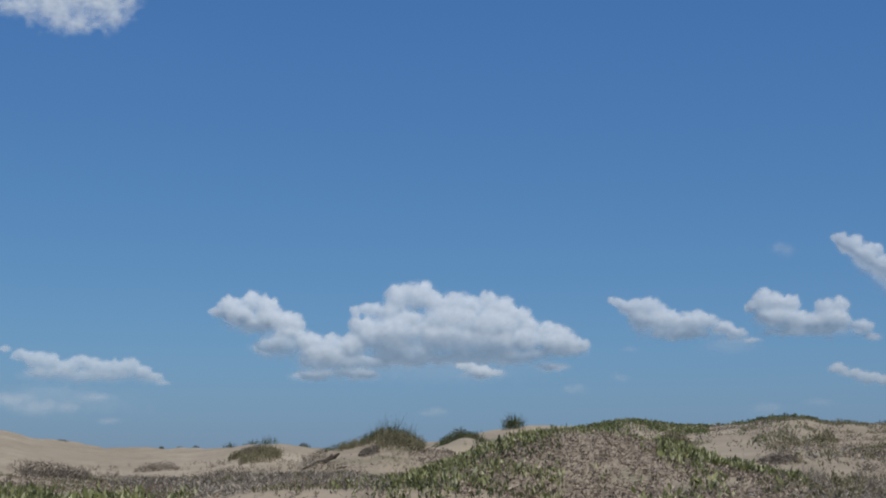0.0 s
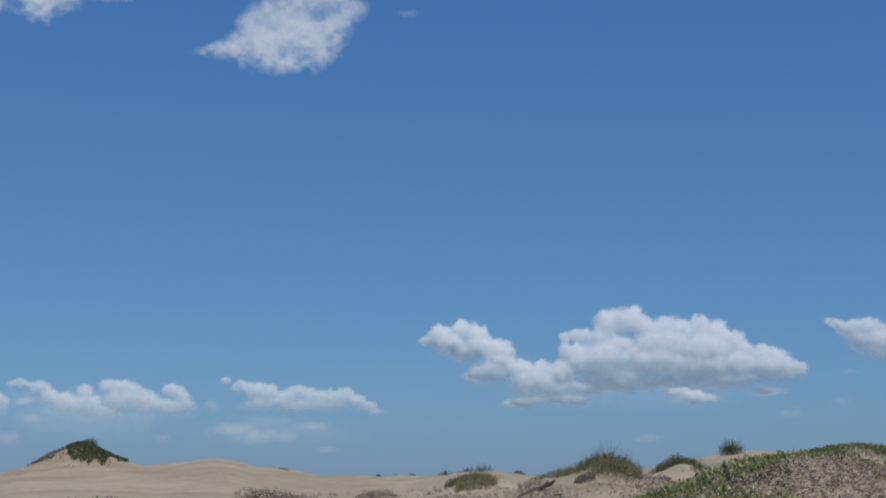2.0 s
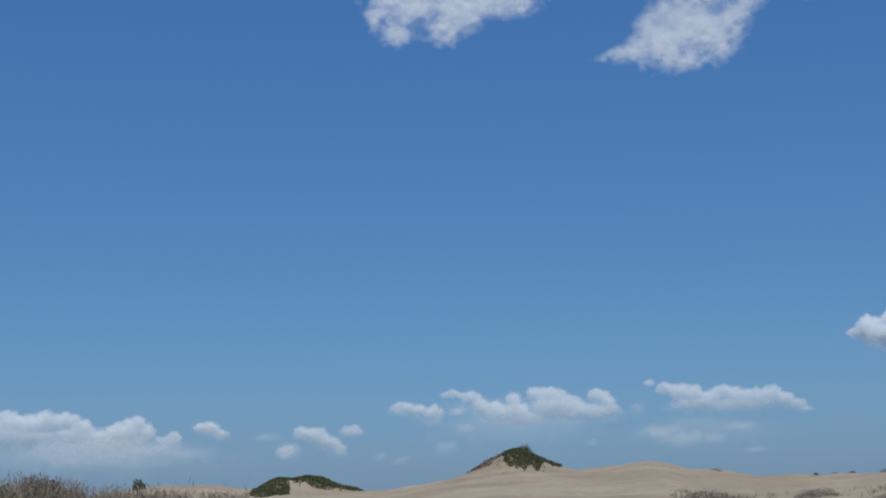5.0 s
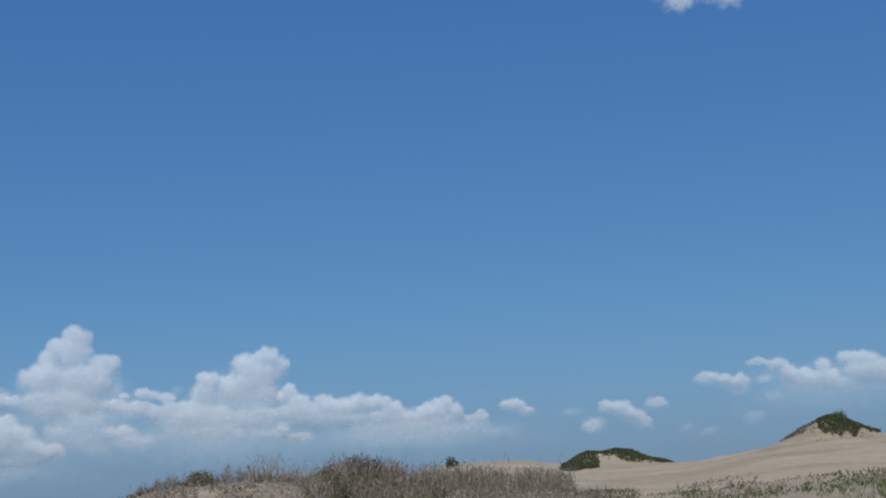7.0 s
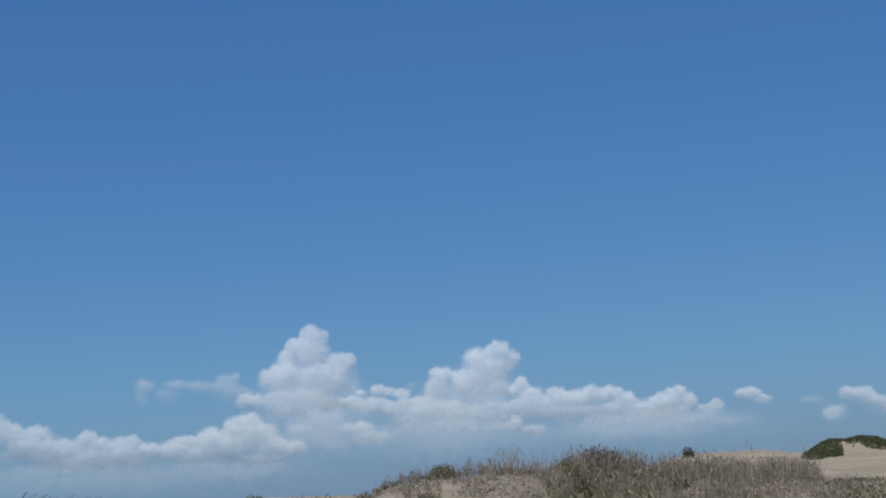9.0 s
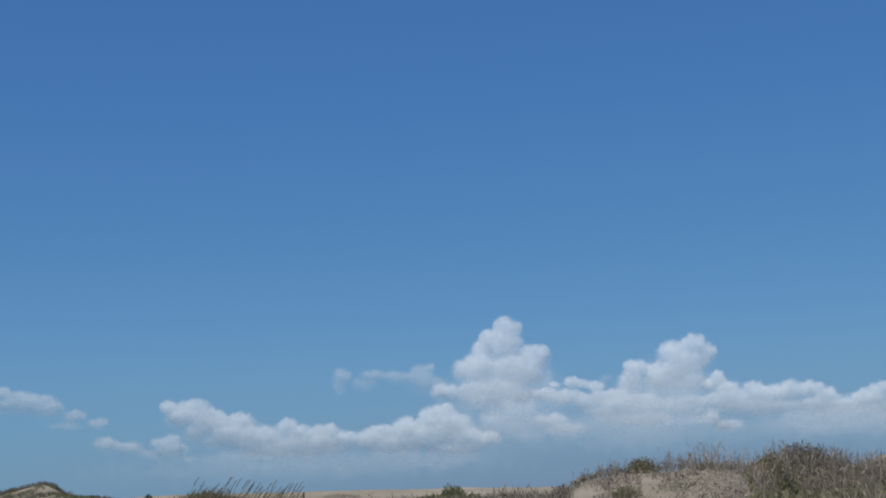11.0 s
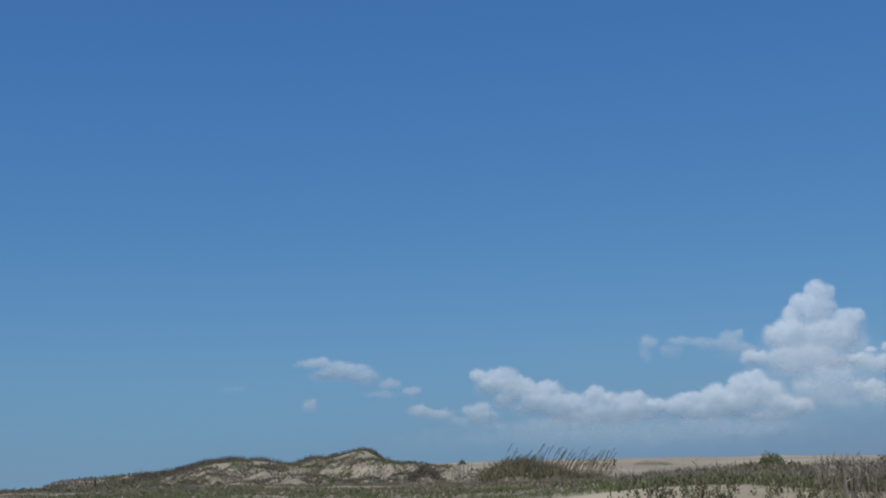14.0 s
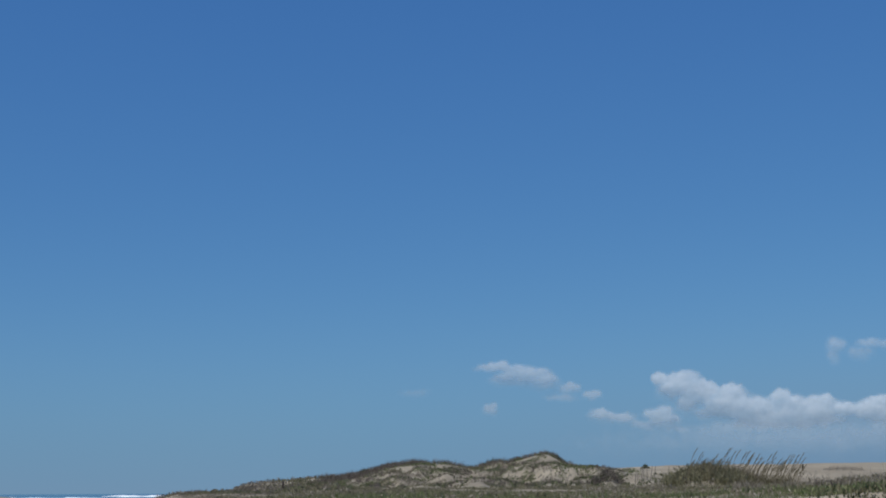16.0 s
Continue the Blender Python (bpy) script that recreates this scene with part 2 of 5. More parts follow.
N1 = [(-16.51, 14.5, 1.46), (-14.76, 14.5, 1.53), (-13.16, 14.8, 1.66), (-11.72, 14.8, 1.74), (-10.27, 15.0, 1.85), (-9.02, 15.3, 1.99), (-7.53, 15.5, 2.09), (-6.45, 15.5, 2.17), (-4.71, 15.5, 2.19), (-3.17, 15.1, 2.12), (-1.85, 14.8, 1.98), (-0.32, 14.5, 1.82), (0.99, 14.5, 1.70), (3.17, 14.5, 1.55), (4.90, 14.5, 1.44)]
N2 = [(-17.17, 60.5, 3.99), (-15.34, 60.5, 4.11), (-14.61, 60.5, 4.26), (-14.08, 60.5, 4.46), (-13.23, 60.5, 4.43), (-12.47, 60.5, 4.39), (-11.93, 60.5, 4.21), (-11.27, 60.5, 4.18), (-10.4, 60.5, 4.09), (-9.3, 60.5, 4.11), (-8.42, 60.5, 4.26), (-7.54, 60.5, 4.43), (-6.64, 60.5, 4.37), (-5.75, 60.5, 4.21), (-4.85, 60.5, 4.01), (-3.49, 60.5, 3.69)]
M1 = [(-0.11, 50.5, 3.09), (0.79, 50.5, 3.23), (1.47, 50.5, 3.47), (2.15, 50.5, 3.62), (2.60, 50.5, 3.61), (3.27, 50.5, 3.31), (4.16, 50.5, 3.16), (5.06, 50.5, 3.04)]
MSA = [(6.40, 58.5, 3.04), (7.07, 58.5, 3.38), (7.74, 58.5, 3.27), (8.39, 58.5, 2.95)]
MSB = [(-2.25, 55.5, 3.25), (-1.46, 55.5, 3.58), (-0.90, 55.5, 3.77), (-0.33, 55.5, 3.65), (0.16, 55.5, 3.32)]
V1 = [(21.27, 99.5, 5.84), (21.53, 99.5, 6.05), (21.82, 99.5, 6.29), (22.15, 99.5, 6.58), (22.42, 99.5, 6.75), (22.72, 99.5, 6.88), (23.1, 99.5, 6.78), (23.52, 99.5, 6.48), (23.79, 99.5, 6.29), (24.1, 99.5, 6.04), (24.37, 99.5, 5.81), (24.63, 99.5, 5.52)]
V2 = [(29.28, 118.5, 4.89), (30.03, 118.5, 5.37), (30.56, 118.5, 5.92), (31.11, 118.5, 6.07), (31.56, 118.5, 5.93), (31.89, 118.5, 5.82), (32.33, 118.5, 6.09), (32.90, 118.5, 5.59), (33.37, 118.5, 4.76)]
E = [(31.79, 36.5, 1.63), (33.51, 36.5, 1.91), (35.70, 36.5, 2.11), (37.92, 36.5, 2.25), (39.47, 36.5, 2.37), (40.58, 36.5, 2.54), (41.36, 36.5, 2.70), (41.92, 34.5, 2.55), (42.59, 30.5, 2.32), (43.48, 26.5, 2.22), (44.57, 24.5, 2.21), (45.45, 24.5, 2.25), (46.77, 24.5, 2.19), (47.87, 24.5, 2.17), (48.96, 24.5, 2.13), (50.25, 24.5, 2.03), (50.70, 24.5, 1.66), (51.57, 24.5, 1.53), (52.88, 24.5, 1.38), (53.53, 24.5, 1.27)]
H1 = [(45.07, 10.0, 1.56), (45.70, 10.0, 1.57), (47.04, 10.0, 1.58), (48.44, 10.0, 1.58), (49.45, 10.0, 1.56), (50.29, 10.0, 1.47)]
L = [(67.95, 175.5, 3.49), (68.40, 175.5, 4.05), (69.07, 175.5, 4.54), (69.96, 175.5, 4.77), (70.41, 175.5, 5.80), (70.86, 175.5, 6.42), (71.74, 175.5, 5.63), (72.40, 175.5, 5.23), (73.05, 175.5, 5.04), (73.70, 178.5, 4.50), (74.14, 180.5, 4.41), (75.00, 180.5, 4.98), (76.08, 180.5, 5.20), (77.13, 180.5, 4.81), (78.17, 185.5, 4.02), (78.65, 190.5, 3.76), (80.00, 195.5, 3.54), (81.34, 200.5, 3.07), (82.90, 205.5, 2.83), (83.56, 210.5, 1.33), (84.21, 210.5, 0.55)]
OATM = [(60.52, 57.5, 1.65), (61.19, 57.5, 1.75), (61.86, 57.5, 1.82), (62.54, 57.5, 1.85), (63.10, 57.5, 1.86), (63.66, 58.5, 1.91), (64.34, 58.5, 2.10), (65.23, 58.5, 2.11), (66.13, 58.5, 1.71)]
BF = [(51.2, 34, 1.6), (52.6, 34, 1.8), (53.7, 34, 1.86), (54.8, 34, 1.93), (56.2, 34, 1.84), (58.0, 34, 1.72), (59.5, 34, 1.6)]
FINE = np.arange(-30.0, 104.0, 0.05)


def crest(table, soft):
    """Distance and height of a crest at every fine bearing, rounded off over `soft` degrees."""
    t = np.array(table)
    k = np.exp(-0.5 * (np.arange(-60, 61) * 0.05 / soft) ** 2)
    k /= k.sum()
    out = []
    for c in (1, 2):
        v = np.interp(FINE, t[:, 0], t[:, c])
        out.append(np.convolve(np.pad(v, 60, mode="edge"), k, mode="valid"))
    return out[0], out[1], t[0, 0], t[-1, 0]


def seat(table, soft, front, back, fade=0.8, power=2.0):
    return (*crest(table, soft), front, back, fade, power)


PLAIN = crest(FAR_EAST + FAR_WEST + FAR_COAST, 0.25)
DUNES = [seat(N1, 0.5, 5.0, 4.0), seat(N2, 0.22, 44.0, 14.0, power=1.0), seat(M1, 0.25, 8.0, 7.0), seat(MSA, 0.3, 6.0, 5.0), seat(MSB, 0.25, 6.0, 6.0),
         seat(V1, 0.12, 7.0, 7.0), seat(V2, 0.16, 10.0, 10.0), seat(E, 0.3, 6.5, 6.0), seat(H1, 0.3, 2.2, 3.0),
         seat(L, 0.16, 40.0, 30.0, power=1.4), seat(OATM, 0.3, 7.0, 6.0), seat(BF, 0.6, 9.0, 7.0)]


def height(b, r):
    """The height of the sand at bearing b and distance r."""
    b, r = np.asarray(b, dtype=float), np.asarray(r, dtype=float)
    far_r, far_z = np.interp(b, FINE, PLAIN[0]), np.interp(b, FINE, PLAIN[1])
    bench = 1.50 + 0.04 * np.sin(b * 0.35) + 0.05 * np.sin(b * 0.13 + 1.0)
    low = np.interp(b, [-30, -4, 12, 22, 34, 40, 50, 104], [0.25, 0.22, 0.22, 0.34, 0.34, 0.2, 0.12, 0.12])        # how far the ramp has risen half way
    z = np.where(r < 10, bench * np.clip((r - 3.0) / 7.0, 0, 1) ** 1.5, 0)
    s = np.clip((r - 10) / np.maximum(far_r - 10, 1), 0, 1)
    rise = np.where(s < 0.5, low * s * 2, low + (1 - low) * (s - 0.5) * 2)
    z = np.where(r >= 10, bench + (far_z - bench) * rise, z)
    z = np.where(r > far_r, 0.3 + (far_z - 0.3) * np.exp(-((r - far_r) / (0.5 * far_r)) ** 2), z)
    x, y = xy(b, r)
    rough = fbm(x * 0.33, y * 0.33, 5, 2.0) * 0.0035 * np.clip(r, 8, 110) + fbm(x * 0.07, y * 0.07, 3, 9.0) * 0.10
    gully = fbm(b * 0.95, np.log(np.maximum(r, 1.0)) * 11, 5, 6.0) * np.interp(b, [66, 69, 79, 84], [0, 2.0, 1.8, 0]) * np.interp(r, [90, 120, 165, 200], [0, 1, 0.6, 0])
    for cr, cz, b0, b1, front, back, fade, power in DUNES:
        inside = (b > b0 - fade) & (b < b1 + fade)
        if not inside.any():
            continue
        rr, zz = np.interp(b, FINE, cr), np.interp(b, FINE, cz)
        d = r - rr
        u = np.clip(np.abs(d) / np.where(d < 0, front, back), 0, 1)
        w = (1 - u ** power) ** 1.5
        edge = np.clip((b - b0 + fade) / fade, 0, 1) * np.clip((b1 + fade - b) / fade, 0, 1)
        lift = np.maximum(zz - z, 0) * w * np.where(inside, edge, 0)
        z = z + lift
    calm = np.interp(r, [0, 6, 10], [0, 0.3, 1]) * np.interp(r, [120, 260], [1, 0.4])
    z = z + (rough + gully) * calm
    # ground lowered to fit the camera's view; the beach falls to the sea
    z = z - 0.45 * np.clip((b - 85.4) / 1.2, 0, 1) * np.clip((r - 15) / 30, 0, 1)
    shore = np.clip((b - 85.2) / 2.0, 0, 1) * np.clip((240 - b) / 4, 0, 1)
    z = z - shore * np.clip((r - 200) / 120, 0, 1) * 3.0
    return z


def litter(b, r):
    """How thickly dead leaves lie on the sand."""
    x, y = xy(b, r)
    v = np.zeros_like(x)
    for b0, b1, r0, r1, strength in COVER:
        e = np.clip((b - b0) / 0.8, 0, 1) * np.clip((b1 - b) / 0.8, 0, 1) * np.clip((r - r0) / (0.08 * r0), 0, 1) * np.clip((r1 - r) / (0.08 * r1), 0, 1)
        v = np.maximum(v, e * strength)
    return np.clip(v + fbm(x * 0.8, y * 0.8, 3, 4.0) * 0.8 * (v > 0), 0, 1)


# Stretches of the dunes where plants have dropped their leaves: bearings, distances, thickness.
COVER = [(-4, 2, 46, 72, 0.6), (-20, 4.5, 8.0, 15.2, 1.0), (-20, -3, 20, 58, 0.48), (2, 22, 8, 30, 0.8), (3, 16, 26, 50, 0.7), (41, 53, 12, 30, 0.9),
         (30, 44, 18, 42, 0.85), (50.5, 61, 8.5, 60, 0.8), (60, 84, 12.5, 60, 0.8), (64, 86, 60, 150, 0.8), (-1.5, 5.5, 34, 50, 1.0), (66, 85, 145, 192, 0.7), (17, 34, 9, 24, 0.75)]

bear = np.concatenate([np.arange(-24, 98, 0.1), np.arange(98, 336, 2.0)])
dist = np.concatenate([[0.001], np.geomspace(2.0, 420, 300), np.geomspace(450, 4800, 24)])
B, R = np.meshgrid(bear, dist, indexing="ij")
Bc = np.clip(np.where(B > 238, B - 360, B), -29, 103)
Z = height(Bc, R)
X, Y = xy(B, R)
nb, nd = B.shape
ids = np.arange(nb * nd).reshape(nb, nd)
nxt = np.roll(ids, -1, axis=0)
quads = np.stack([ids[:, :-1], ids[:, 1:], nxt[:, 1:], nxt[:, :-1]], axis=-1).reshape(-1, 4)[:, ::-1]
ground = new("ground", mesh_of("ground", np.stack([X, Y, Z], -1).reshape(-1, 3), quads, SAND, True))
mark = ground.data.attributes.new("litter", "FLOAT", "POINT")
mark.data.foreach_set("value", litter(Bc, R).ravel().astype(np.float32))
# the darkening sets in beyond 330 m, out of view
mark = ground.data.attributes.new("dark_ground", "FLOAT", "POINT")
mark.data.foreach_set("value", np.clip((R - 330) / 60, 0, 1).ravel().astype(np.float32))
tagged(ground, "pale tan wind-blown dune sand with leaf litter", "sand", kind="structure")

# ---- the sea ----
sb_, sr_ = np.meshgrid(np.linspace(80, 236, 79), np.geomspace(255, 4700, 40), indexing="ij")
sx_, sy_ = xy(sb_, sr_)
ids = np.arange(sb_.size).reshape(sb_.shape)
quads = np.stack([ids[:-1, :-1], ids[:-1, 1:], ids[1:, 1:], ids[1:, :-1]], -1).reshape(-1, 4)[:, ::-1]
sea = new("water", mesh_of("water", np.stack([sx_, sy_, -0.9 + 2.5 * ((sr_ - 255) / 4445) ** 3], -1).reshape(-1, 3), quads, WATER, True))
tagged(sea, "blue-green sea beyond the beach", "sea", kind="structure")
rng = np.random.default_rng(11)


def breaker(b0, b1, r, top):
    """A breaking wave: a long low roll of foam."""
    n, k = 160, 9
    b = np.linspace(b0, b1, n)
    tall = top * (0.45 + 0.9 * np.clip(value_noise(b * 2.2, b * 0, r) + 0.25 * value_noise(b * 9, b * 0, r + 2) - 0.25, 0, 1)) * np.sin(np.linspace(0, np.pi, n)) ** 0.4
    a = np.linspace(0, np.pi, k)
    rr = r - np.cos(a)[None, :] * 3.5 + value_noise(b * 3, b * 0, 5.0)[:, None] * 4
    zz = -1.0 + np.sin(a)[None, :] * tall[:, None]
    x, y = xy(b[:, None], rr)
    ids = np.arange(n * k).reshape(n, k)
    q = np.stack([ids[:-1, :-1], ids[:-1, 1:], ids[1:, 1:], ids[1:, :-1]], -1).reshape(-1, 4)[:, ::-1]
    ob = new("breaking_wave", mesh_of("breaking_wave", np.stack([x, y, zz], -1).reshape(-1, 3), q, FOAM, True))
    tagged(ob, "white foaming breaker on the blue sea", "wave", "breakers", "stuff")


breaker(85.3, 87.9, 1150, 1.7)
breaker(85.5, 88.4, 1400, 1.6)
breaker(88.0, 95.0, 900, 0.8)

# ---- plants ----


def leaves(base, aim, length, width, rng, curl=0.0):
    """Diamond blades: base (n, 3), aim (n, 3) unit, length and width (n,). Returns quads as (n, 4, 3)."""
    side = np.cross(aim, rng.normal(size=aim.shape))
    side /= np.linalg.norm(side, axis=1, keepdims=True) + 1e-9
    mid = base + aim * (length * 0.45)[:, None]
    tip = base + aim * length[:, None]
    tip[:, 2] -= curl * length
    half = side * (width * 0.5)[:, None]
    return np.stack([base, mid + half, tip, mid - half], axis=1)


def aims(n, rise, rng, spread=1.0):
    """Unit directions that rise on average by `rise` degrees."""
    e = np.radians(np.clip(rng.normal(rise, 16 * spread, n), -15, 89))
    a = rng.uniform(0, 2 * np.pi, n)
    return np.stack([np.cos(e) * np.cos(a), np.cos(e) * np.sin(a), np.sin(e)], 1)


def blades_mesh(name, q, mat):
    n = len(q)
    return mesh_of(name, q.reshape(-1, 3), np.arange(4 * n).reshape(n, 4), mat)


BARE = [(-12.4, -9.6, 21, 42), (62.6, 67.0, 8.0, 10.4)]       # hollows of bare sand: bearings, distances


def spots(b0, b1, r0, r1, per_m2, rng, gap=0.0, grain=0.8, seed=0.0, oval=False):
    """Points on the sand between two bearings and two distances, where a noise runs high. grain: the noise's fineness, per metre or per degree and e-fold of distance."""
    area = abs(np.radians(b1 - b0)) * (r1 ** 2 - r0 ** 2) / 2
    n = int(area * per_m2)
    b = rng.uniform(b0, b1, n)
    r = np.sqrt(rng.uniform(r0 ** 2, r1 ** 2, n))
    x, y = xy(b, r)
    field = fbm(b * grain[0], np.log(r) * grain[1], 4, seed) if isinstance(grain, tuple) else fbm(x * grain, y * grain, 3, seed)
    keep = field + rng.uniform(-0.09, 0.09, n) > gap
    e = np.minimum(np.minimum(b - b0, b1 - b) / (0.06 * (b1 - b0)), np.minimum((r - r0) * 4, r1 - r) / (0.15 * (r1 - r0)))
    keep &= rng.uniform(0, 1, n) < e
    if oval:
        u, v = (2 * b - b0 - b1) / (b1 - b0), (2 * r - r0 - r1) / (r1 - r0)
        keep &= u * u + v * v + fbm(b * 2.0, np.log(r) * 25, 4, seed + 5) * 1.1 < 0.9
    for c0, c1, d0, d1 in BARE:
        mid, deep = (c0 + c1) / 2, (d0 + d1) / 2
        keep &= ((b - mid) / (c1 - c0) * 2) ** 2 + ((r - deep) / (d1 - d0) * 2) ** 2 + fbm(x * 0.3, y * 0.3, 2, 8.0) * 1.2 > 1 - (rng.uniform(0, 1, n) < 0.06)
    b, r, x, y = b[keep], r[keep], x[keep], y[keep]
    return np.stack([x, y, height(b, r)], 1)


def shoots(p, tall, rng, count=6, rise=66, wide=0.32):
    """Leafy shoots at the points p: each a tuft of upright fleshy leaves."""
    n = len(p)
    t = tall * np.clip(rng.lognormal(0, 0.28, n), 0.5, 1.5)
    base = np.repeat(p, count, 0)
    tt = np.repeat(t, count)
    up = np.tile(np.linspace(0.0, 0.6, count), n) * tt * rng.uniform(0.6, 1.1, n * count)
    base = base + np.stack([rng.normal(0, 0.12, n * count) * tt, rng.normal(0, 0.12, n * count) * tt, up - 0.03 * tt], 1)
    length = tt * rng.uniform(0.4, 0.7, n * count)
    return leaves(base, aims(n * count, rise, rng), length, length * wide * rng.uniform(0.8, 1.3, n * count), rng, 0.08)


def stems(p, tall, rng, count=8, rise=76, thin=0.035):
    """Dry stems at the points p: slender upright stalks with side twigs."""
    n = len(p)
    t = np.repeat(tall * np.clip(rng.lognormal(0, 0.3, n), 0.5, 1.4), count)
    base = np.repeat(p, count, 0) + np.stack([rng.normal(0, 0.16, n * count) * t, rng.normal(0, 0.16, n * count) * t, -0.04 * t], 1)
    a = aims(n * count, rise, rng, 0.8)
    length = t * rng.uniform(0.5, 1.1, n * count)
    main = leaves(base, a, length, t * thin * rng.uniform(0.7, 1.4, n * count), rng)
    at = rng.uniform(0.35, 0.85, n * count)
    twig = leaves(base + a * (length * at)[:, None], aims(n * count, 50, rng), length * 0.3, t * thin * 1.6, rng)
    return np.concatenate([main, twig])


def cover(name, label, q, mat):
    ob = new(name, blades_mesh(name, q, mat))
    return tagged(ob, label, "plants", kind="stuff")


def patch(name, label, mat, shape, tall, b0, b1, r0, r1, per_m2, seed, gap=0.0, grain=0.8, oval=False, **more):
    rng = np.random.default_rng(seed)
    p = spots(b0, b1, r0, r1, per_m2, rng, gap, grain, seed * 0.37, oval)
    if len(p):
        cover(name, label, shape(p, tall, rng, **more), mat)


# near dune beside the standpoint
patch("ground_cover", "green fleshy-leaved beach plants on a dune flank", GREEN, shoots, 0.072, -4.6, 2.6, 8.4, 15.4, 400, 1, -0.10, 0.9, count=5, wide=0.30)
# these dark leaves imitate shade in the gaps between the green ones
patch("ground_cover", "dark leaves painting the shaded gaps among green plants", DARK, shoots, 0.06, -4.6, 3.0, 7.6, 15.2, 120, 75, -0.08)
patch("ground_cover", "withered brown stubs of creeping plants on a dune", STUB, shoots, 0.062, -12.0, -1.6, 7.6, 14.9, 120, 2, 0.0, (1.6, 9), count=3, rise=72, wide=0.26)
patch("ground_cover", "tangled brown runners of withered plants on a dune", ASHEN, shoots, 0.055, -12, -1.0, 7.6, 15.0, 150, 92, -0.10, (1.1, 7), count=4, rise=18, wide=0.14)
patch("ground_cover", "pale withered leaf litter on a dune", PINK, shoots, 0.05, -13.5, 1, 7.6, 15.2, 480, 64, -0.3, 1.0, rise=22)
patch("ground_cover", "scattered green shoots among withered plants", GREEN, shoots, 0.07, -10, -2, 7.6, 12.4, 70, 3, 0.12, (1.2, 6), count=5, wide=0.30)
patch("ground_cover", "green plants along the top of a near dune", GREEN, shoots, 0.06, -9.0, 0, 14.0, 15.9, 260, 65, -0.04, 1.1, count=5, wide=0.34)
patch("ground_cover", "pale green plants along the top of a near dune", LUSH, shoots, 0.05, -7.0, -1.5, 13.6, 15.9, 180, 93, 0.0, 1.1, count=4, wide=0.4)
patch("ground_cover", "green plants running down the shoulder of a dune", GREEN, shoots, 0.085, -13.8, -8.0, 12.6, 15.3, 330, 4, -0.10, (0.9, 9), count=5, wide=0.34)
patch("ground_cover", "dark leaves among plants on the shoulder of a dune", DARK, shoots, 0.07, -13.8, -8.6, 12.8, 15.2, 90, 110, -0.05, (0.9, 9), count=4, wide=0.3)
patch("ground_cover", "green and yellowish beach plants at the dune foot", GREEN, shoots, 0.085, -13.0, -7.2, 9.0, 13.0, 150, 86, 0.04, (0.8, 7), count=5, wide=0.34)
patch("dry_brush", "ashen grey-brown low brush at the dune foot", ASHEN, shoots, 0.07, -20, -12.0, 8.6, 17, 110, 111, -0.02, (0.8, 8), rise=40, wide=0.16)
patch("dry_brush", "grey dry brush at the dune foot", DRY, stems, 0.11, -20, -12.2, 11, 19, 34, 5, 0.05, (0.8, 9))
patch("ground_cover", "brown litter of withered leaves at the dune foot", PINK, shoots, 0.045, -20, -7, 7.6, 20, 120, 36, -0.02, (0.7, 8), rise=35)
patch("ground_cover", "olive plants at the dune foot", OLIVE, shoots, 0.06, -20, -11.5, 8.6, 20, 90, 82, 0.06, (0.8, 8))
# the dune behind it
patch("ground_cover", "low green plants along a dune crest", GREEN, shoots, 0.15, -19, -3.4, 56.5, 61.5, 24, 6, 0.06, (0.9, 20), count=5, wide=0.4)
patch("ground_cover", "pale tips of low plants along a dune crest", GREEN, shoots, 0.13, -19, -3.4, 55, 61.5, 18, 66, 0.05, (1.2, 20))
patch("ground_cover", "bushy green growth on the top of a dune", LUSH, shoots, 0.15, -14.9, -11.5, 54, 64, 46, 37, -0.5, 0.3, True, count=6, wide=0.45)
# shade within the bush is put in by leaf colour
patch("ground_cover", "dark leaves as painted shade among bushy green growth", DARK, shoots, 0.17, -14.6, -11.7, 55, 60.5, 34, 94, -0.05, (1.5, 12), count=5, wide=0.4)
patch("ground_cover", "bushy green growth along a dune shoulder", LUSH, shoots, 0.15, -11.0, -4.2, 57, 61.5, 40, 95, -0.15, (1.0, 12), count=5, wide=0.4)
patch("ground_cover", "mottled green growth over the end of a dune", LUSH, shoots, 0.12, -10.5, -4.0, 44, 61.5, 60, 106, -0.20, (1.2, 14), count=5, wide=0.4)
patch("ground_cover", "pale tips among green growth over the end of a dune", GREEN, shoots, 0.12, -10.5, -4.0, 45, 61.5, 16, 109, -0.02, (1.2, 14), count=4, wide=0.4)
patch("ground_cover", "olive creeping plants in mats over sand", OLIVE, shoots, 0.09, -19, -4.5, 22, 60, 26, 7, 0.02, (1.0, 11), count=5, wide=0.4)
patch("ground_cover", "pale green plants in mats over sand", LUSH, shoots, 0.10, -19, -4.5, 34, 58, 11, 58, 0.10, (1.3, 12), count=4, wide=0.4)
patch("ground_cover", "withered mats of creepers on a sandy slope", ASHEN, shoots, 0.08, -19, -5, 18, 58, 26, 38, 0.0, (0.9, 10), rise=30)
patch("dry_brush", "brown dry brush on a sandy slope", PINK, shoots, 0.10, -19, -8, 18, 48, 24, 8, 0.10, (0.9, 9), rise=35, wide=0.18)
patch("dry_brush", "dark brown tangled brush on a sandy slope", BRUSH, shoots, 0.12, -19, -9.5, 18, 40, 18, 96, 0.22, (1.0, 8), rise=35, wide=0.2)
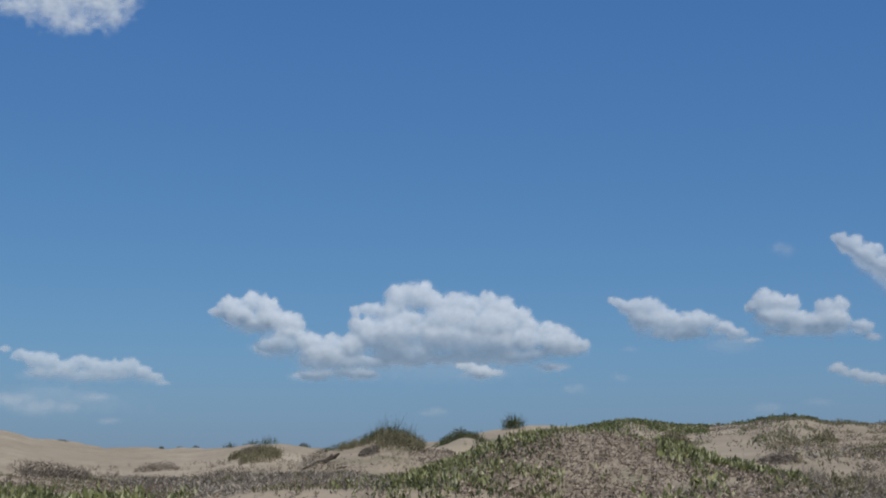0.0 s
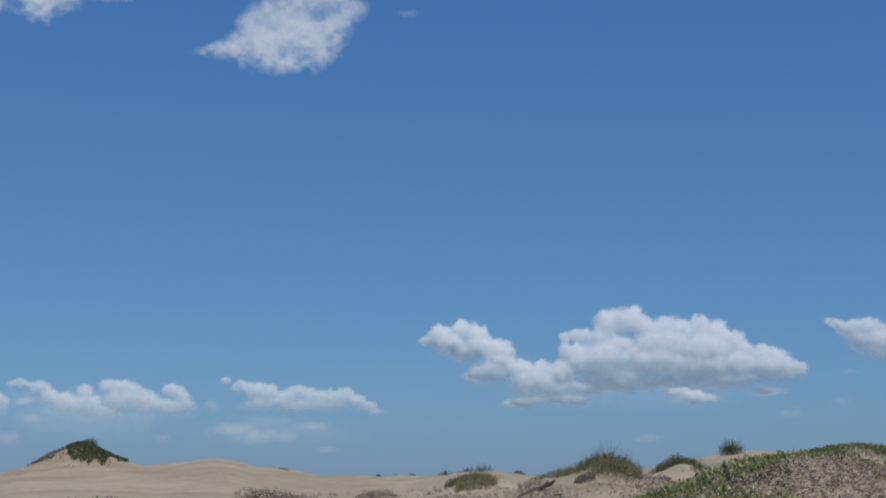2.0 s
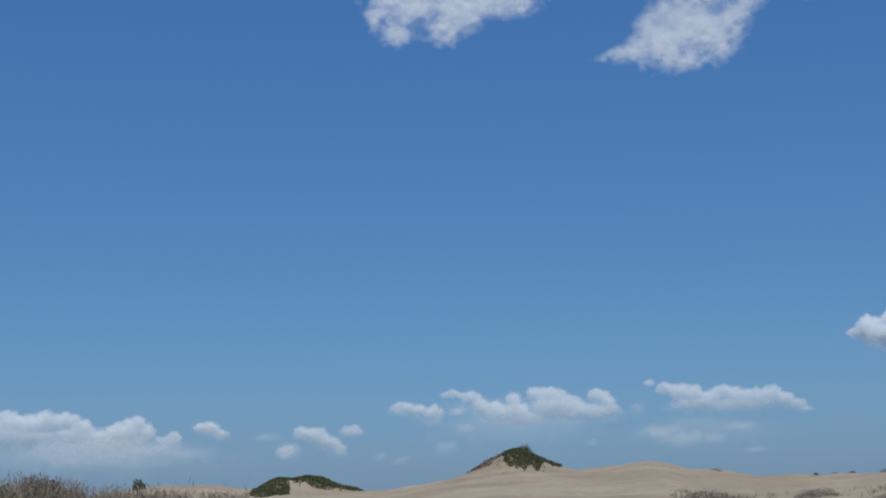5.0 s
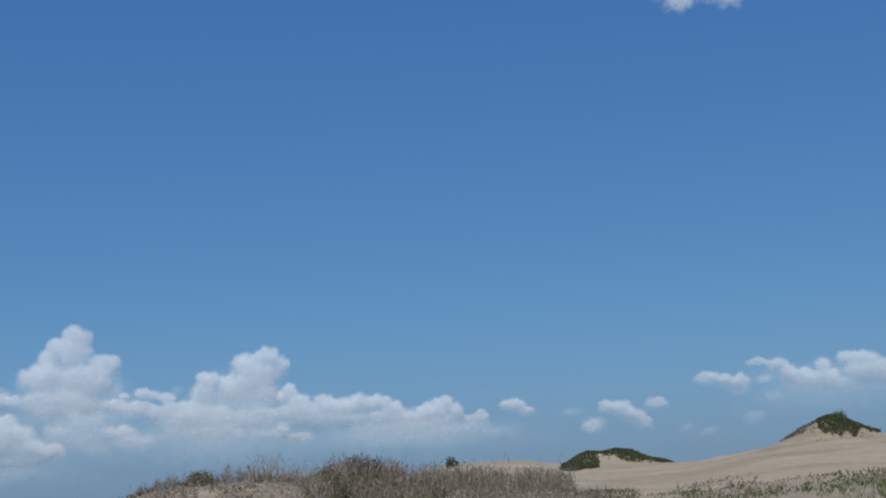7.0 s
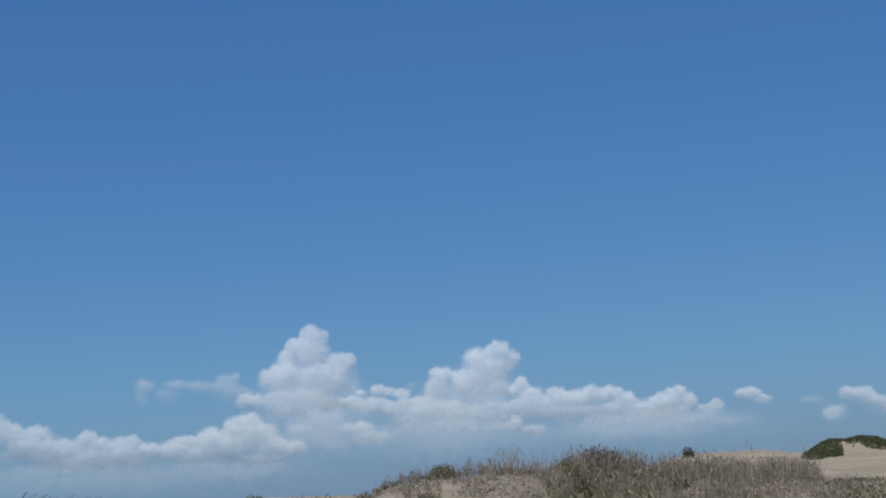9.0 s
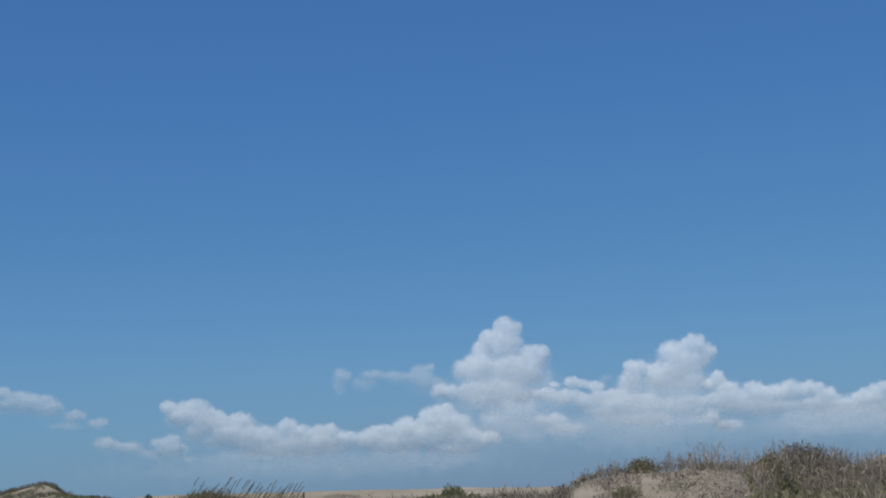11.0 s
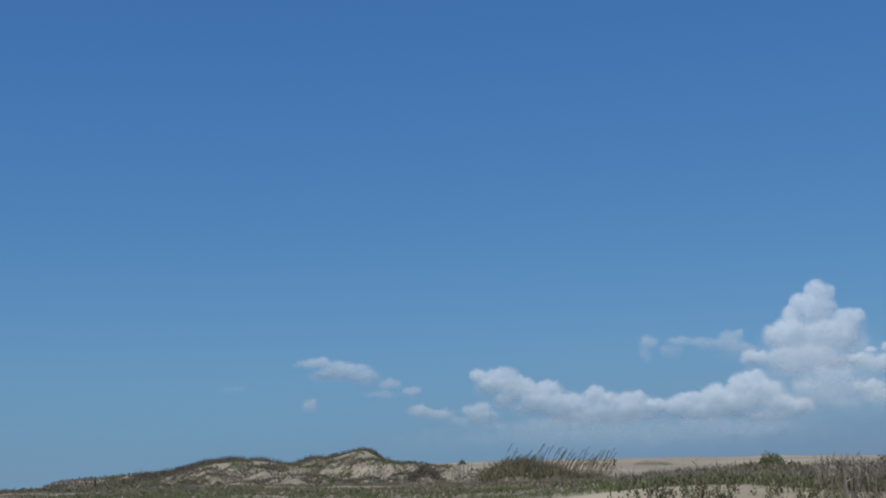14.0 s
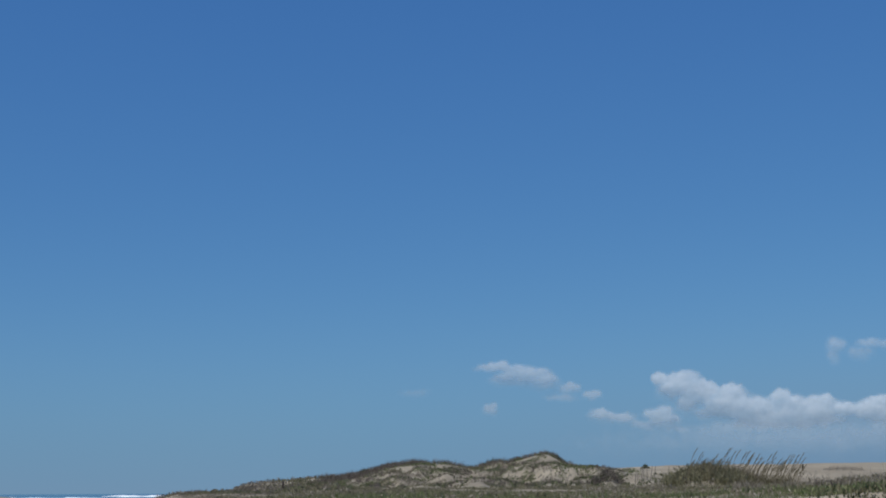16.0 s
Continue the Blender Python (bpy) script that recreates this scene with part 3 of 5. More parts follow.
# the hollow between the dunes
patch("ground_cover", "dark green leafy beach plants in the foreground sand", LUSH, shoots, 0.085, 14.6, 22, 8.2, 15, 130, 9, -0.04, (0.7, 5), count=5, wide=0.32)
patch("ground_cover", "pale bleached leaves among green plants", GREEN, shoots, 0.10, 11.0, 22, 8.2, 14, 120, 67, 0.0, (0.7, 5), count=5, wide=0.32)
patch("ground_cover", "green leafy beach plants in the foreground sand", LUSH, shoots, 0.06, 9.5, 15, 8.6, 12, 100, 49, 0.07, (0.7, 5), count=5, wide=0.30)
patch("ground_cover", "pale green beach plants with withered tips", GREEN, shoots, 0.085, 9, 20, 8.6, 14, 50, 10, 0.10, (0.6, 6), count=5)
patch("ground_cover", "withered creeping plants in the foreground sand", PINK, shoots, 0.055, 1, 22, 8.6, 30, 85, 39, 0.02, (0.7, 7), rise=30)
patch("dry_brush", "ashen grey-brown low brush over the foreground sand", ASHEN, shoots, 0.07, 1.5, 12, 8.6, 18, 170, 112, -0.02, (0.7, 6), rise=40, wide=0.16)
patch("dry_brush", "ashen grey-brown brush spreading over the sand", ASHEN, shoots, 0.11, 3.0, 13, 18, 47, 34, 113, -0.02, (0.55, 7), rise=42, wide=0.16)
patch("dry_brush", "dark twigs among ashen grey-brown brush", BRUSH, stems, 0.09, 1.5, 12, 8.6, 16, 24, 114, 0.04, (0.8, 6))
patch("ground_cover", "olive creeping plants in the foreground sand", OLIVE, shoots, 0.05, 1, 22, 8.6, 24, 80, 57, 0.06, (0.6, 6))
patch("ground_cover", "mixed green plants beside a dune foot", GREEN, shoots, 0.065, -0.5, 4.5, 8.4, 13, 90, 63, -0.02, (0.9, 5), count=5, wide=0.30)
patch("dry_brush", "low olive-brown brush beside a dune foot", BRUSH, stems, 0.07, 1.5, 5.5, 10.5, 14, 70, 91, 0.02, (0.9, 6))
patch("dry_brush", "purplish-brown dry brush on pale sand", BRUSH, shoots, 0.12, 4.5, 15, 16, 44, 16, 11, 0.13, (0.55, 7), rise=45, wide=0.16)
patch("dry_brush", "grey-brown dry brush on pale sand", DRY, shoots, 0.11, 3.5, 17, 14, 50, 16, 59, 0.10, (0.5, 7), rise=42, wide=0.16)
patch("dry_brush", "brown brush in patches on pale sand", DRY, stems, 0.16, 4, 17, 42, 60, 8, 40, 0.11, (0.6, 16))
patch("ground_cover", "olive low plants on pale sand", OLIVE, shoots, 0.08, 0, 16, 16, 46, 16, 12, 0.10, (0.6, 9))
patch("beach_grass", "green upright grass at the foot of a bare dune", LUSH, stems, 0.08, 17, 31, 9.8, 17, 60, 13, 0.10, (0.5, 6))
patch("beach_grass", "green and olive growth at the foot of a bare dune", LUSH, shoots, 0.06, 18, 33, 12, 24, 34, 41, 0.09, (0.6, 7))
patch("ground_cover", "withered litter at the foot of a bare dune", PINK, shoots, 0.05, 17, 34, 9.5, 26, 60, 77, 0.04, (0.5, 7), rise=30)
patch("dry_brush", "brown low brush at the foot of a bare dune", DRY, shoots, 0.12, 26, 35.5, 18, 40, 12, 14, 0.12, (0.5, 8), rise=45, wide=0.16)
# the ridge of dry stems
patch("dry_stalks", "grey-brown dry stalks along a dune ridge", DRY, stems, 0.23, 42.3, 50.2, 22.6, 26.5, 26, 15, 0.0, (0.8, 20), thin=0.022)
patch("dry_stalks", "pale thin tall stalks along a dune ridge", PINK, stems, 0.42, 42.3, 48.8, 23.2, 26.5, 18, 51, -0.05, thin=0.011, count=5)
patch("dry_stalks", "dark thin tall stalks along a dune ridge", DRY, stems, 0.34, 42.3, 47.6, 23.2, 26.5, 8, 97, 0.0, (1.2, 20), thin=0.013, count=5)
patch("ground_cover", "dark low growth along a dune ridge", DRY, shoots, 0.10, 42.3, 50.5, 22.8, 26, 60, 52, -0.03, (1.0, 18))
patch("dry_stalks", "sparse dry stalks on a sandy slope", DRY, stems, 0.14, 43, 52.5, 15, 23.5, 18, 16, 0.10, (0.8, 12))
patch("ground_cover", "withered creepers on a sandy slope", PINK, shoots, 0.07, 43, 52.5, 14, 23.5, 80, 42, 0.0, (0.7, 9), rise=30)
patch("ground_cover", "dark withered creepers on a sandy slope", DRY, shoots, 0.07, 43, 52.5, 15, 23.5, 60, 98, 0.09, (0.8, 10), rise=30, wide=0.2)
patch("dry_stalks", "dense purplish-grey dry stalks behind a dune", DRY, stems, 0.46, 33, 43, 27, 39, 20, 17, -0.12, thin=0.018)
patch("dry_stalks", "pale thin stalks behind a dune", PINK, stems, 0.58, 33, 43.2, 28, 39, 6, 53, -0.1, thin=0.010, count=5)
patch("ground_cover", "dark low growth under dry stalks", DARK, shoots, 0.16, 38.0, 43.4, 24, 37, 34, 62, -0.04, (1.0, 10))
patch("ground_cover", "grey-green leafy plants at the foot of dry stalks", OLIVE, shoots, 0.12, 38.5, 43.6, 16, 33, 80, 18, -0.1, (0.9, 9))
patch("ground_cover", "brown leaf litter under dry stalks", PINK, shoots, 0.07, 32, 42, 16, 33, 45, 43, -0.03, rise=35)
patch("ground_cover", "grey-green leaves below dry stalks", OLIVE, shoots, 0.075, 30.5, 40, 11, 33, 34, 72, 0.06, (0.7, 8))
patch("dry_stalks", "grey dry stalks in front of a dune", DRY, stems, 0.17, 31, 41, 11, 32, 16, 73, 0.02, (0.7, 8), thin=0.022)
patch("beach_grass", "fresh green grass below a sandy ridge", LUSH, stems, 0.075, 48.6, 54, 11, 18, 130, 19, 0.02, (0.7, 7))
patch("dry_stalks", "dark upright twigs in pale sand", DRY, stems, 0.09, 45, 50.5, 9.3, 10.6, 4, 20, 0.08, count=4)
# the flats towards the sea
patch("dry_stalks", "brown and olive stalks on low dunes", DRY, stems, 0.17, 50.3, 60, 24, 38, 26, 21, -0.02, (0.8, 9))
patch("ground_cover", "olive-green bushes on low dunes", OLIVE, shoots, 0.13, 51, 60, 22, 38, 38, 22, 0.0, (0.9, 9))
patch("ground_cover", "yellowish green leaves on low dunes", LUSH, shoots, 0.11, 51.5, 59, 24, 36, 24, 99, 0.08, (1.0, 9))
patch("dry_brush", "dry brush in front of low dunes", DRY, shoots, 0.09, 50, 61, 12, 26, 60, 44, 0.03, (0.8, 8), rise=45, wide=0.18)
patch("ground_cover", "dark green leafy shoots in the foreground", DARK, shoots, 0.055, 56.5, 61.2, 7.8, 11.4, 150, 23, -0.06, (0.9, 5))
patch("ground_cover", "dark leafy shoots crowding the foreground", OLIVE, shoots, 0.055, 51.0, 60.4, 8.2, 14, 170, 61, -0.14, (0.8, 6))
patch("ground_cover", "olive leafy shoots beside a sandy knoll", OLIVE, shoots, 0.07, 50.8, 57, 8.0, 13.5, 110, 69, -0.05, (0.8, 6))
patch("beach_grass", "green blades beside a sandy knoll", LUSH, stems, 0.07, 50.6, 60.6, 8.2, 14, 110, 70, -0.08, (0.8, 6))
patch("dry_stalks", "brown stalks sloping down from a ridge", DRY, stems, 0.22, 50.4, 53.6, 9.2, 25, 65, 71, -0.06, thin=0.025)
patch("ground_cover", "close olive cover of low plants in the foreground", OLIVE, shoots, 0.05, 50.8, 61.5, 8.2, 13, 260, 104, -0.2, (0.8, 6), count=4)
patch("ground_cover", "close green cover of low plants in the foreground", LUSH, shoots, 0.055, 50.8, 62.0, 8.2, 13, 160, 105, -0.1, (0.8, 6), count=4)
patch("beach_grass", "bright green short grass on the flats", LUSH, stems, 0.055, 56, 86, 10.0, 26, 110, 24, -0.03, (0.35, 7), count=6)
patch("ground_cover", "bright green low plants on the flats", LUSH, shoots, 0.06, 56, 84, 11.5, 40, 28, 74, 0.06, (0.4, 7))
patch("ground_cover", "withered low plants on the flats", PINK, shoots, 0.055, 54, 86, 10.5, 60, 26, 45, 0.03, (0.45, 8), rise=32)
patch("ground_cover", "olive low plants on the flats", OLIVE, shoots, 0.07, 52, 86, 14, 70, 18, 25, 0.03, (0.5, 8))
patch("dry_brush", "brown brush on the flats", DRY, shoots, 0.11, 57, 86, 26, 90, 9, 26, 0.06, (0.6, 9), rise=45, wide=0.18)
patch("dry_stalks", "brown grass stalks over the flats", DRY, stems, 0.16, 51, 64, 12, 40, 12, 88, 0.06, (0.6, 9), thin=0.022)
patch("beach_grass", "olive grass over the flats", OLIVE, stems, 0.09, 54, 86, 13, 60, 12, 87, 0.04, (0.4, 8))
patch("ground_cover", "dull green plants on the far flats", OLIVE, shoots, 0.14, 64, 86, 60, 150, 7.0, 27, 0.02, (1.0, 16))
patch("ground_cover", "dark low bushes on the far flats", DARK, shoots, 0.24, 66, 85, 95, 150, 5.5, 28, 0.16, (0.8, 16))
patch("ground_cover", "brown-green growth over the seaward dunes", LUSH, shoots, 0.22, 67.0, 85, 112, 182, 10, 55, 0.03, (2.0, 22))
patch("ground_cover", "dark pockets of growth over the seaward dunes", BRUSH, shoots, 0.26, 67.5, 85, 112, 182, 7, 100, 0.12, (1.7, 20))
patch("dry_brush", "brown brush over the seaward dunes", DRY, shoots, 0.22, 67.5, 86, 112, 185, 6, 56, 0.02, (1.8, 24), rise=45)
patch("dry_brush", "brown growth along the last seaward dune", DRY, shoots, 0.4, 79.0, 86.5, 140, 225, 2.2, 83, -0.04, (0.8, 14))
patch("ground_cover", "olive growth along the last seaward dune", OLIVE, shoots, 0.35, 79.0, 86.5, 120, 225, 3.2, 84, 0.0, (0.8, 14))
# dark growth on the far dunes
patch("ground_cover", "dark green shrubs over a small dune top", DARK, shoots, 0.17, 21.0, 23.45, 92.0, 106, 110, 29, -0.5, 0.25, True, wide=0.45)
patch("ground_cover", "dark twigs along the windward edge of a dune top", BRUSH, shoots, 0.16, 22.8, 24.9, 96.0, 100.4, 44, 46, -0.12, (1.0, 30), wide=0.4)
patch("ground_cover", "brown scrub on the flank of a small dune top", DRY, shoots, 0.14, 21.6, 23.6, 90, 97, 14, 101, 0.06, (1.2, 20))
patch("ground_cover", "dark green shrubs over one end of a dune", DARK, shoots, 0.16, 31.85, 33.45, 98, 124, 95, 30, -0.5, 0.2, True, wide=0.5)
patch("ground_cover", "dark green shrubs over the crest of a dune", DARK, shoots, 0.16, 28.8, 32.6, 112.5, 124, 95, 31, -0.5, 0.2, True, wide=0.5)
patch("ground_cover", "dark green shrubs over the flank of a dune", DARK, shoots, 0.16, 29.6, 31.4, 110, 120, 80, 54, -0.5, 0.2, True, wide=0.5)
patch("ground_cover", "lighter green leaves over the dark shrubs of a dune", OLIVE, shoots, 0.20, 29.6, 33.1, 110, 119, 7, 102, 0.05, (1.2, 12), wide=0.5)
patch("beach_grass", "dark grass along the crest of the seaward dunes", BRUSH, stems, 0.5, 69.5, 83.4, 172, 187, 5.5, 32, 0.03, 0.10)
patch("beach_grass", "dark brown grass along the crest of the seaward dunes", BRUSH, stems, 0.6, 74, 80, 173, 188, 6, 89, -0.06, 0.06)
patch("beach_grass", "dark brown grass on the peak of the seaward dunes", BRUSH, stems, 0.5, 70.2, 73.6, 170, 182, 4, 90, 0.0, 0.08)
patch("beach_grass", "olive grass on a sandy mound", OLIVE, stems, 0.26, 0.7, 4.3, 47.6, 52, 22, 33, 0.0, 0.4)
patch("dry_brush", "brown withered growth at the foot of a mound", DRY, shoots, 0.13, -0.8, 6.0, 41, 49, 22, 50, 0.06, (0.8, 18), rise=50, wide=0.2)
patch("beach_grass", "olive grass hanging over the side of a mound", OLIVE, stems, 0.30, 0.8, 2.8, 45.6, 51, 40, 107, -0.1, 0.4)
patch("dry_brush", "brown tangled growth on the shoulder of a mound", BRUSH, shoots, 0.12, -0.8, 2.2, 36, 48.5, 50, 108, -0.04, (0.9, 16), rise=35, wide=0.2)
patch("beach_grass", "dark grass on the top of a sandy mound", DARK, stems, 0.34, 1.4, 3.3, 48.5, 51.5, 30, 47, -0.1, 0.4)
patch("beach_grass", "dark grass on a small mound", DARK, stems, 0.26, -1.9, 0.2, 51, 57, 36, 34, -0.02, 0.4)
patch("beach_grass", "dark grass on a low sandy hump", OLIVE, stems, 0.26, 6.5, 8.3, 52, 60, 60, 48, -0.12, 0.8, True)
patch("beach_grass", "dark growth on the top of a low sandy hump", DARK, shoots, 0.12, 6.7, 7.7, 54, 59.5, 40, 115, -0.05, 0.8, True)
patch("ground_cover", "brown litter on the flank of a mound", PINK, shoots, 0.10, -0.8, 6.5, 40, 50, 14, 68, 0.03, (0.8, 16), rise=35)
patch("beach_grass", "olive grass around tall sea oats", OLIVE, stems, 0.5, 63.0, 66.2, 53, 61, 26, 35, -0.2, 0.3)
patch("ground_cover", "brown leafy base of a grassy mound", DRY, shoots, 0.2, 62.9, 66.3, 50, 60, 16, 103, -0.05, (1.0, 14))


def clump(name, label, category, group, mat, b, r, width, tall, count, seed, shape="shrub", rise=55, thin=0.16, leaf=0.28, sink=0.05):
    """One shrub or tuft, standing on the sand at bearing b and distance r."""
    rng = np.random.default_rng(seed)
    x, y = xy(b, r)
    z = float(height(b, r))
    root = new(name)
    root.location = (x, y, z)
    tagged(root, label, category, group)
    if shape in ("shrub", "cone"):
        n = count
        a, u = rng.uniform(0, 2 * np.pi, n), np.sqrt(rng.uniform(0, 1, n))
        lump = 0.75 + 0.5 * value_noise(np.cos(a) * 1.7 + 9, np.sin(a) * 1.7 + u * 2, seed)
        h = (np.sqrt(np.clip(1 - u ** 2, 0, 1)) if shape == "shrub" else 1.15 * (1 - u)) * tall * lump
        px = np.cos(a) * u * width / 2 * lump
        py = np.sin(a) * u * width / 2 * lump
        gx, gy = x + px, y + py
        gb, gr = -np.degrees(np.arctan2(gx, gy)), np.hypot(gx, gy)
        base = np.stack([px, py, height(gb, gr) - z + h * rng.uniform(0.15, 0.95, n) - sink * tall], 1)
        l = tall * leaf * rng.uniform(0.6, 1.3, n)
        q = leaves(base, aims(n, rise, rng), l, l * thin * 2.6, rng, 0.1)
        part("foliage", blades_mesh("foliage", q, mat), root)["kind"] = "stuff"
        k = 9
        tw = leaves(np.tile([[0, 0, -0.06]], (k, 1)) + rng.normal(0, width * 0.06, (k, 3)) * [1, 1, 0], aims(k, 55, rng), np.full(k, tall * 0.7), np.full(k, tall * 0.05), rng)
        part("twigs", blades_mesh("twigs", tw, WOOD), root)["kind"] = "stuff"
    else:
        n = count
        a, u = rng.uniform(0, 2 * np.pi, n), rng.uniform(0, 1, n) ** 0.7
        px, py = np.cos(a) * u * width / 2, np.sin(a) * u * width / 2
        gb, gr = -np.degrees(np.arctan2(x + px, y + py)), np.hypot(x + px, y + py)
        base = np.stack([px, py, height(gb, gr) - z - 0.03 * tall], 1)
        l = tall * np.clip(rng.lognormal(-0.4, 0.35, n), 0.2, 1.0) * (1.1 - 0.5 * u)
        q = leaves(base, aims(n, 72, rng, 0.9), l, l * thin * 0.3 + 0.0005 * r * thin, rng, 0.05)
        part("foliage", blades_mesh("foliage", q, mat), root)["kind"] = "stuff"
    return root


SHRUBS = [   # bearing, distance, width, height, material, label
    (41.4, 34.5, 1.2, 0.62, BRUSH, "brown rounded shrub on a dune crest"),
    (47.55, 23.6, 0.45, 0.26, OLIVE, "olive-green shrub among dry stalks"),
    (54.9, 33.0, 0.60, 0.34, LUSH, "yellow-green bush on low dunes"),
    (51.2, 25.0, 0.60, 0.42, BRUSH, "brown twiggy shrub at the end of a ridge"),
    (48.2, 20.0, 0.40, 0.17, OLIVE, "small tufted shrub on a sandy slope"),
    (37.72, 129.5, 1.1, 0.95, DARK, "small dark bush on the sand skyline"),
    (59.3, 150.0, 3.0, 0.6, DRY, "brown low bush on distant sand"),
    (71.6, 117.0, 1.0, 0.55, DARK, "dark clump on grassy flats"),
    (15.4, 31.0, 0.75, 0.42, BRUSH, "purplish-brown rounded brush on sand"),
    (14.4, 33.0, 0.6, 0.40, BRUSH, "small brown brush on sand"),
    (11.3, 56.0, 1.3, 0.45, BRUSH, "low brown brush wedged in sand"),
    (8.9, 46.0, 1.6, 0.42, BRUSH, "wide brown brush on sand"),
    (3.0, 45.8, 0.5, 0.34, BRUSH, "brown tuft on the face of a mound"),
    (1.55, 47.0, 0.6, 0.36, OLIVE, "olive tuft hanging over the side of a mound"),
    (2.2, 47.0, 0.5, 0.28, BRUSH, "small brown tuft on the face of a mound"),
    (-0.4, 54.6, 1.7, 0.42, DARK, "dark green rounded bush on a small mound"),
    (-1.6, 54.0, 1.2, 0.2, BRUSH, "dark trailing growth beside a small mound"),
    (7.75, 56.5, 0.9, 0.42, BRUSH, "brown twiggy shrub on a low sandy hump"),
    (8.3, 56.0, 0.6, 0.34, OLIVE, "olive shrub with pale flecks on a low sandy hump"),
]
SHRUBS += [
    (-11.45, 23.6, 0.26, 0.13, BRUSH, "dark dead bush in a sandy hollow"),
    (-12.95, 23.4, 0.42, 0.24, BRUSH, "dark brown brush in a sandy hollow"),
    (-12.3, 24.0, 0.22, 0.10, BRUSH, "low dark brush in a sandy hollow"),
    (-9.0, 37.5, 0.8, 0.34, OLIVE, "dark shrub on a sandy slope"),
    (-14.75, 36.5, 0.7, 0.26, OLIVE, "olive shrub on a sandy slope"),
    (-15.6, 58.5, 1.2, 0.42, OLIVE, "olive bush on a dune crest"),
    (-17.0, 58.5, 1.1, 0.36, DARK, "dark bush on a dune crest"),
    (11.2, 86.0, 0.32, 0.18, DARK, "tiny dark bush on the sand skyline"),
    (10.5, 85.0, 0.45, 0.16, DARK, "tiny dark bush on the sand skyline"),
    (9.85, 83.0, 0.45, 0.14, DARK, "tiny dark bush on the sand skyline"),
    (5.6, 75.0, 0.55, 0.22, DARK, "small dark bush on the sand skyline"),
    (14.95, 92.0, 0.7, 0.16, DARK, "small dark bush on the sand skyline"),
    (68.8, 111.0, 1.8, 0.75, DARK, "dark bush on a low sandy mound"),
    (69.2, 110.5, 2.2, 1.2, BRUSH, "dark brown brush over a low sandy mound"),
    (68.4, 112.0, 1.9, 1.15, BRUSH, "dark brown brush over a low sandy mound"),
    (64.3, 57.0, 3.2, 0.55, OLIVE, "olive-brown bushy mound of dune grass"),
    (65.3, 57.5, 2.2, 0.5, DRY, "brown bushy mound of dune grass"),
    (41.9, 29.5, 1.3, 0.42, OLIVE, "grey-green leafy bush among dry stalks"),
    (41.2, 28.5, 1.2, 0.34, DARK, "dark leafy bush among dry stalks"),
    (42.6, 28.0, 0.9, 0.30, OLIVE, "grey-green leafy bush among dry stalks"),
    (4.2, 50.0, 1.5, 0.26, DARK, "dark low growth on the shoulder of a mound"),
    (3.7, 49.0, 1.2, 0.22, OLIVE, "olive low growth on the shoulder of a mound"),
    (4.1, 42.0, 0.55, 0.18, DARK, "low dark plant in the sand"),
]
for k, (b, r, width, tall, mat, label) in enumerate(SHRUBS):
    dry = mat in (DRY, BRUSH)
    clump("shrub", label, "shrub", "dune shrubs", mat, b, r, width * (1.35 if dry else 1), tall * (0.8 if dry else 1), 2800 if dry else 420 if r > 60 else 1300, 60 + k,
          leaf=0.15 if dry else 0.24 if r > 60 else 0.17, rise=35 if dry else 55, thin=0.10 if dry else 0.16)
clump("brush_heap", "dark pointed heap of brush on distant sand", "brush heap", "", DARK, 66.9, 184.0, 1.25, 0.7, 900, 99, "cone", leaf=0.2)
TUFTS = [    # bearing, distance, width, height, label
    (-2.75, 69.0, 1.15, 1.0, "dark grass tuft on a sand crest"),
    (7.1, 74.0, 1.3, 0.65, "grass tuft on a distant sand crest"),
    (8.5, 77.0, 0.9, 0.45, "small grass tuft on a distant sand crest"),
    (7.7, 75.0, 1.0, 0.38, "small grass tuft on a distant sand crest"),
    (2.4, 50.0, 1.1, 1.05, "tall thin grass on top of a mound"),
    (1.6, 50.0, 1.0, 0.95, "tall thin grass on top of a mound"),
    (2.9, 50.0, 1.0, 0.75, "tall thin grass on top of a mound"),
    (2.0, 50.2, 1.3, 1.15, "tall thin grass on top of a mound"),
    (1.2, 49.8, 0.9, 0.7, "tall thin grass on top of a mound"),
    (-13.75, 15.6, 0.36, 0.34, "grey dry grass clump at a dune foot"),
    (-14.2, 16.2, 0.30, 0.26, "grey dry grass clump at a dune foot"),
    (22.4, 99.3, 1.1, 0.9, "wispy grass on top of a small dark dune"),
]
for k, (b, r, width, tall, label) in enumerate(TUFTS):
    clump("grass_clump", label, "grass", "grass tufts", ASHEN if "grey" in label else DARK, b, r, width, tall, 260 if r < 20 else 150 if tall < 0.7 else 320 if r > 60 else 90, 120 + k, "grass", thin=0.10 if r > 60 else 0.028)

crest_rng = random.Random(5)
for k in range(15):          # tufts along the crest of the seaward dunes
    b = crest_rng.uniform(70.2, 83)
    clump("grass_clump", "dark grass tuft on the crest of a seaward dune", "grass", "seaward grass tufts", DARK, b, 176 + 0.8 * (b - 70) + crest_rng.uniform(-3, 3),
          crest_rng.uniform(2.0, 4.5), crest_rng.uniform(0.45, 0.95), 220, 160 + k, "grass", thin=0.2)
for k in range(32):          # bushes on their faces
    b = crest_rng.uniform(69, 82.5)
    clump("shrub", "brown-green bush on the face of a seaward dune", "shrub", "seaward bushes", crest_rng.choice((DRY, OLIVE, DARK)), b, crest_rng.uniform(140, 172),
          crest_rng.uniform(2.0, 5.5), crest_rng.uniform(0.3, 0.65), 420, 190 + k, leaf=0.3)
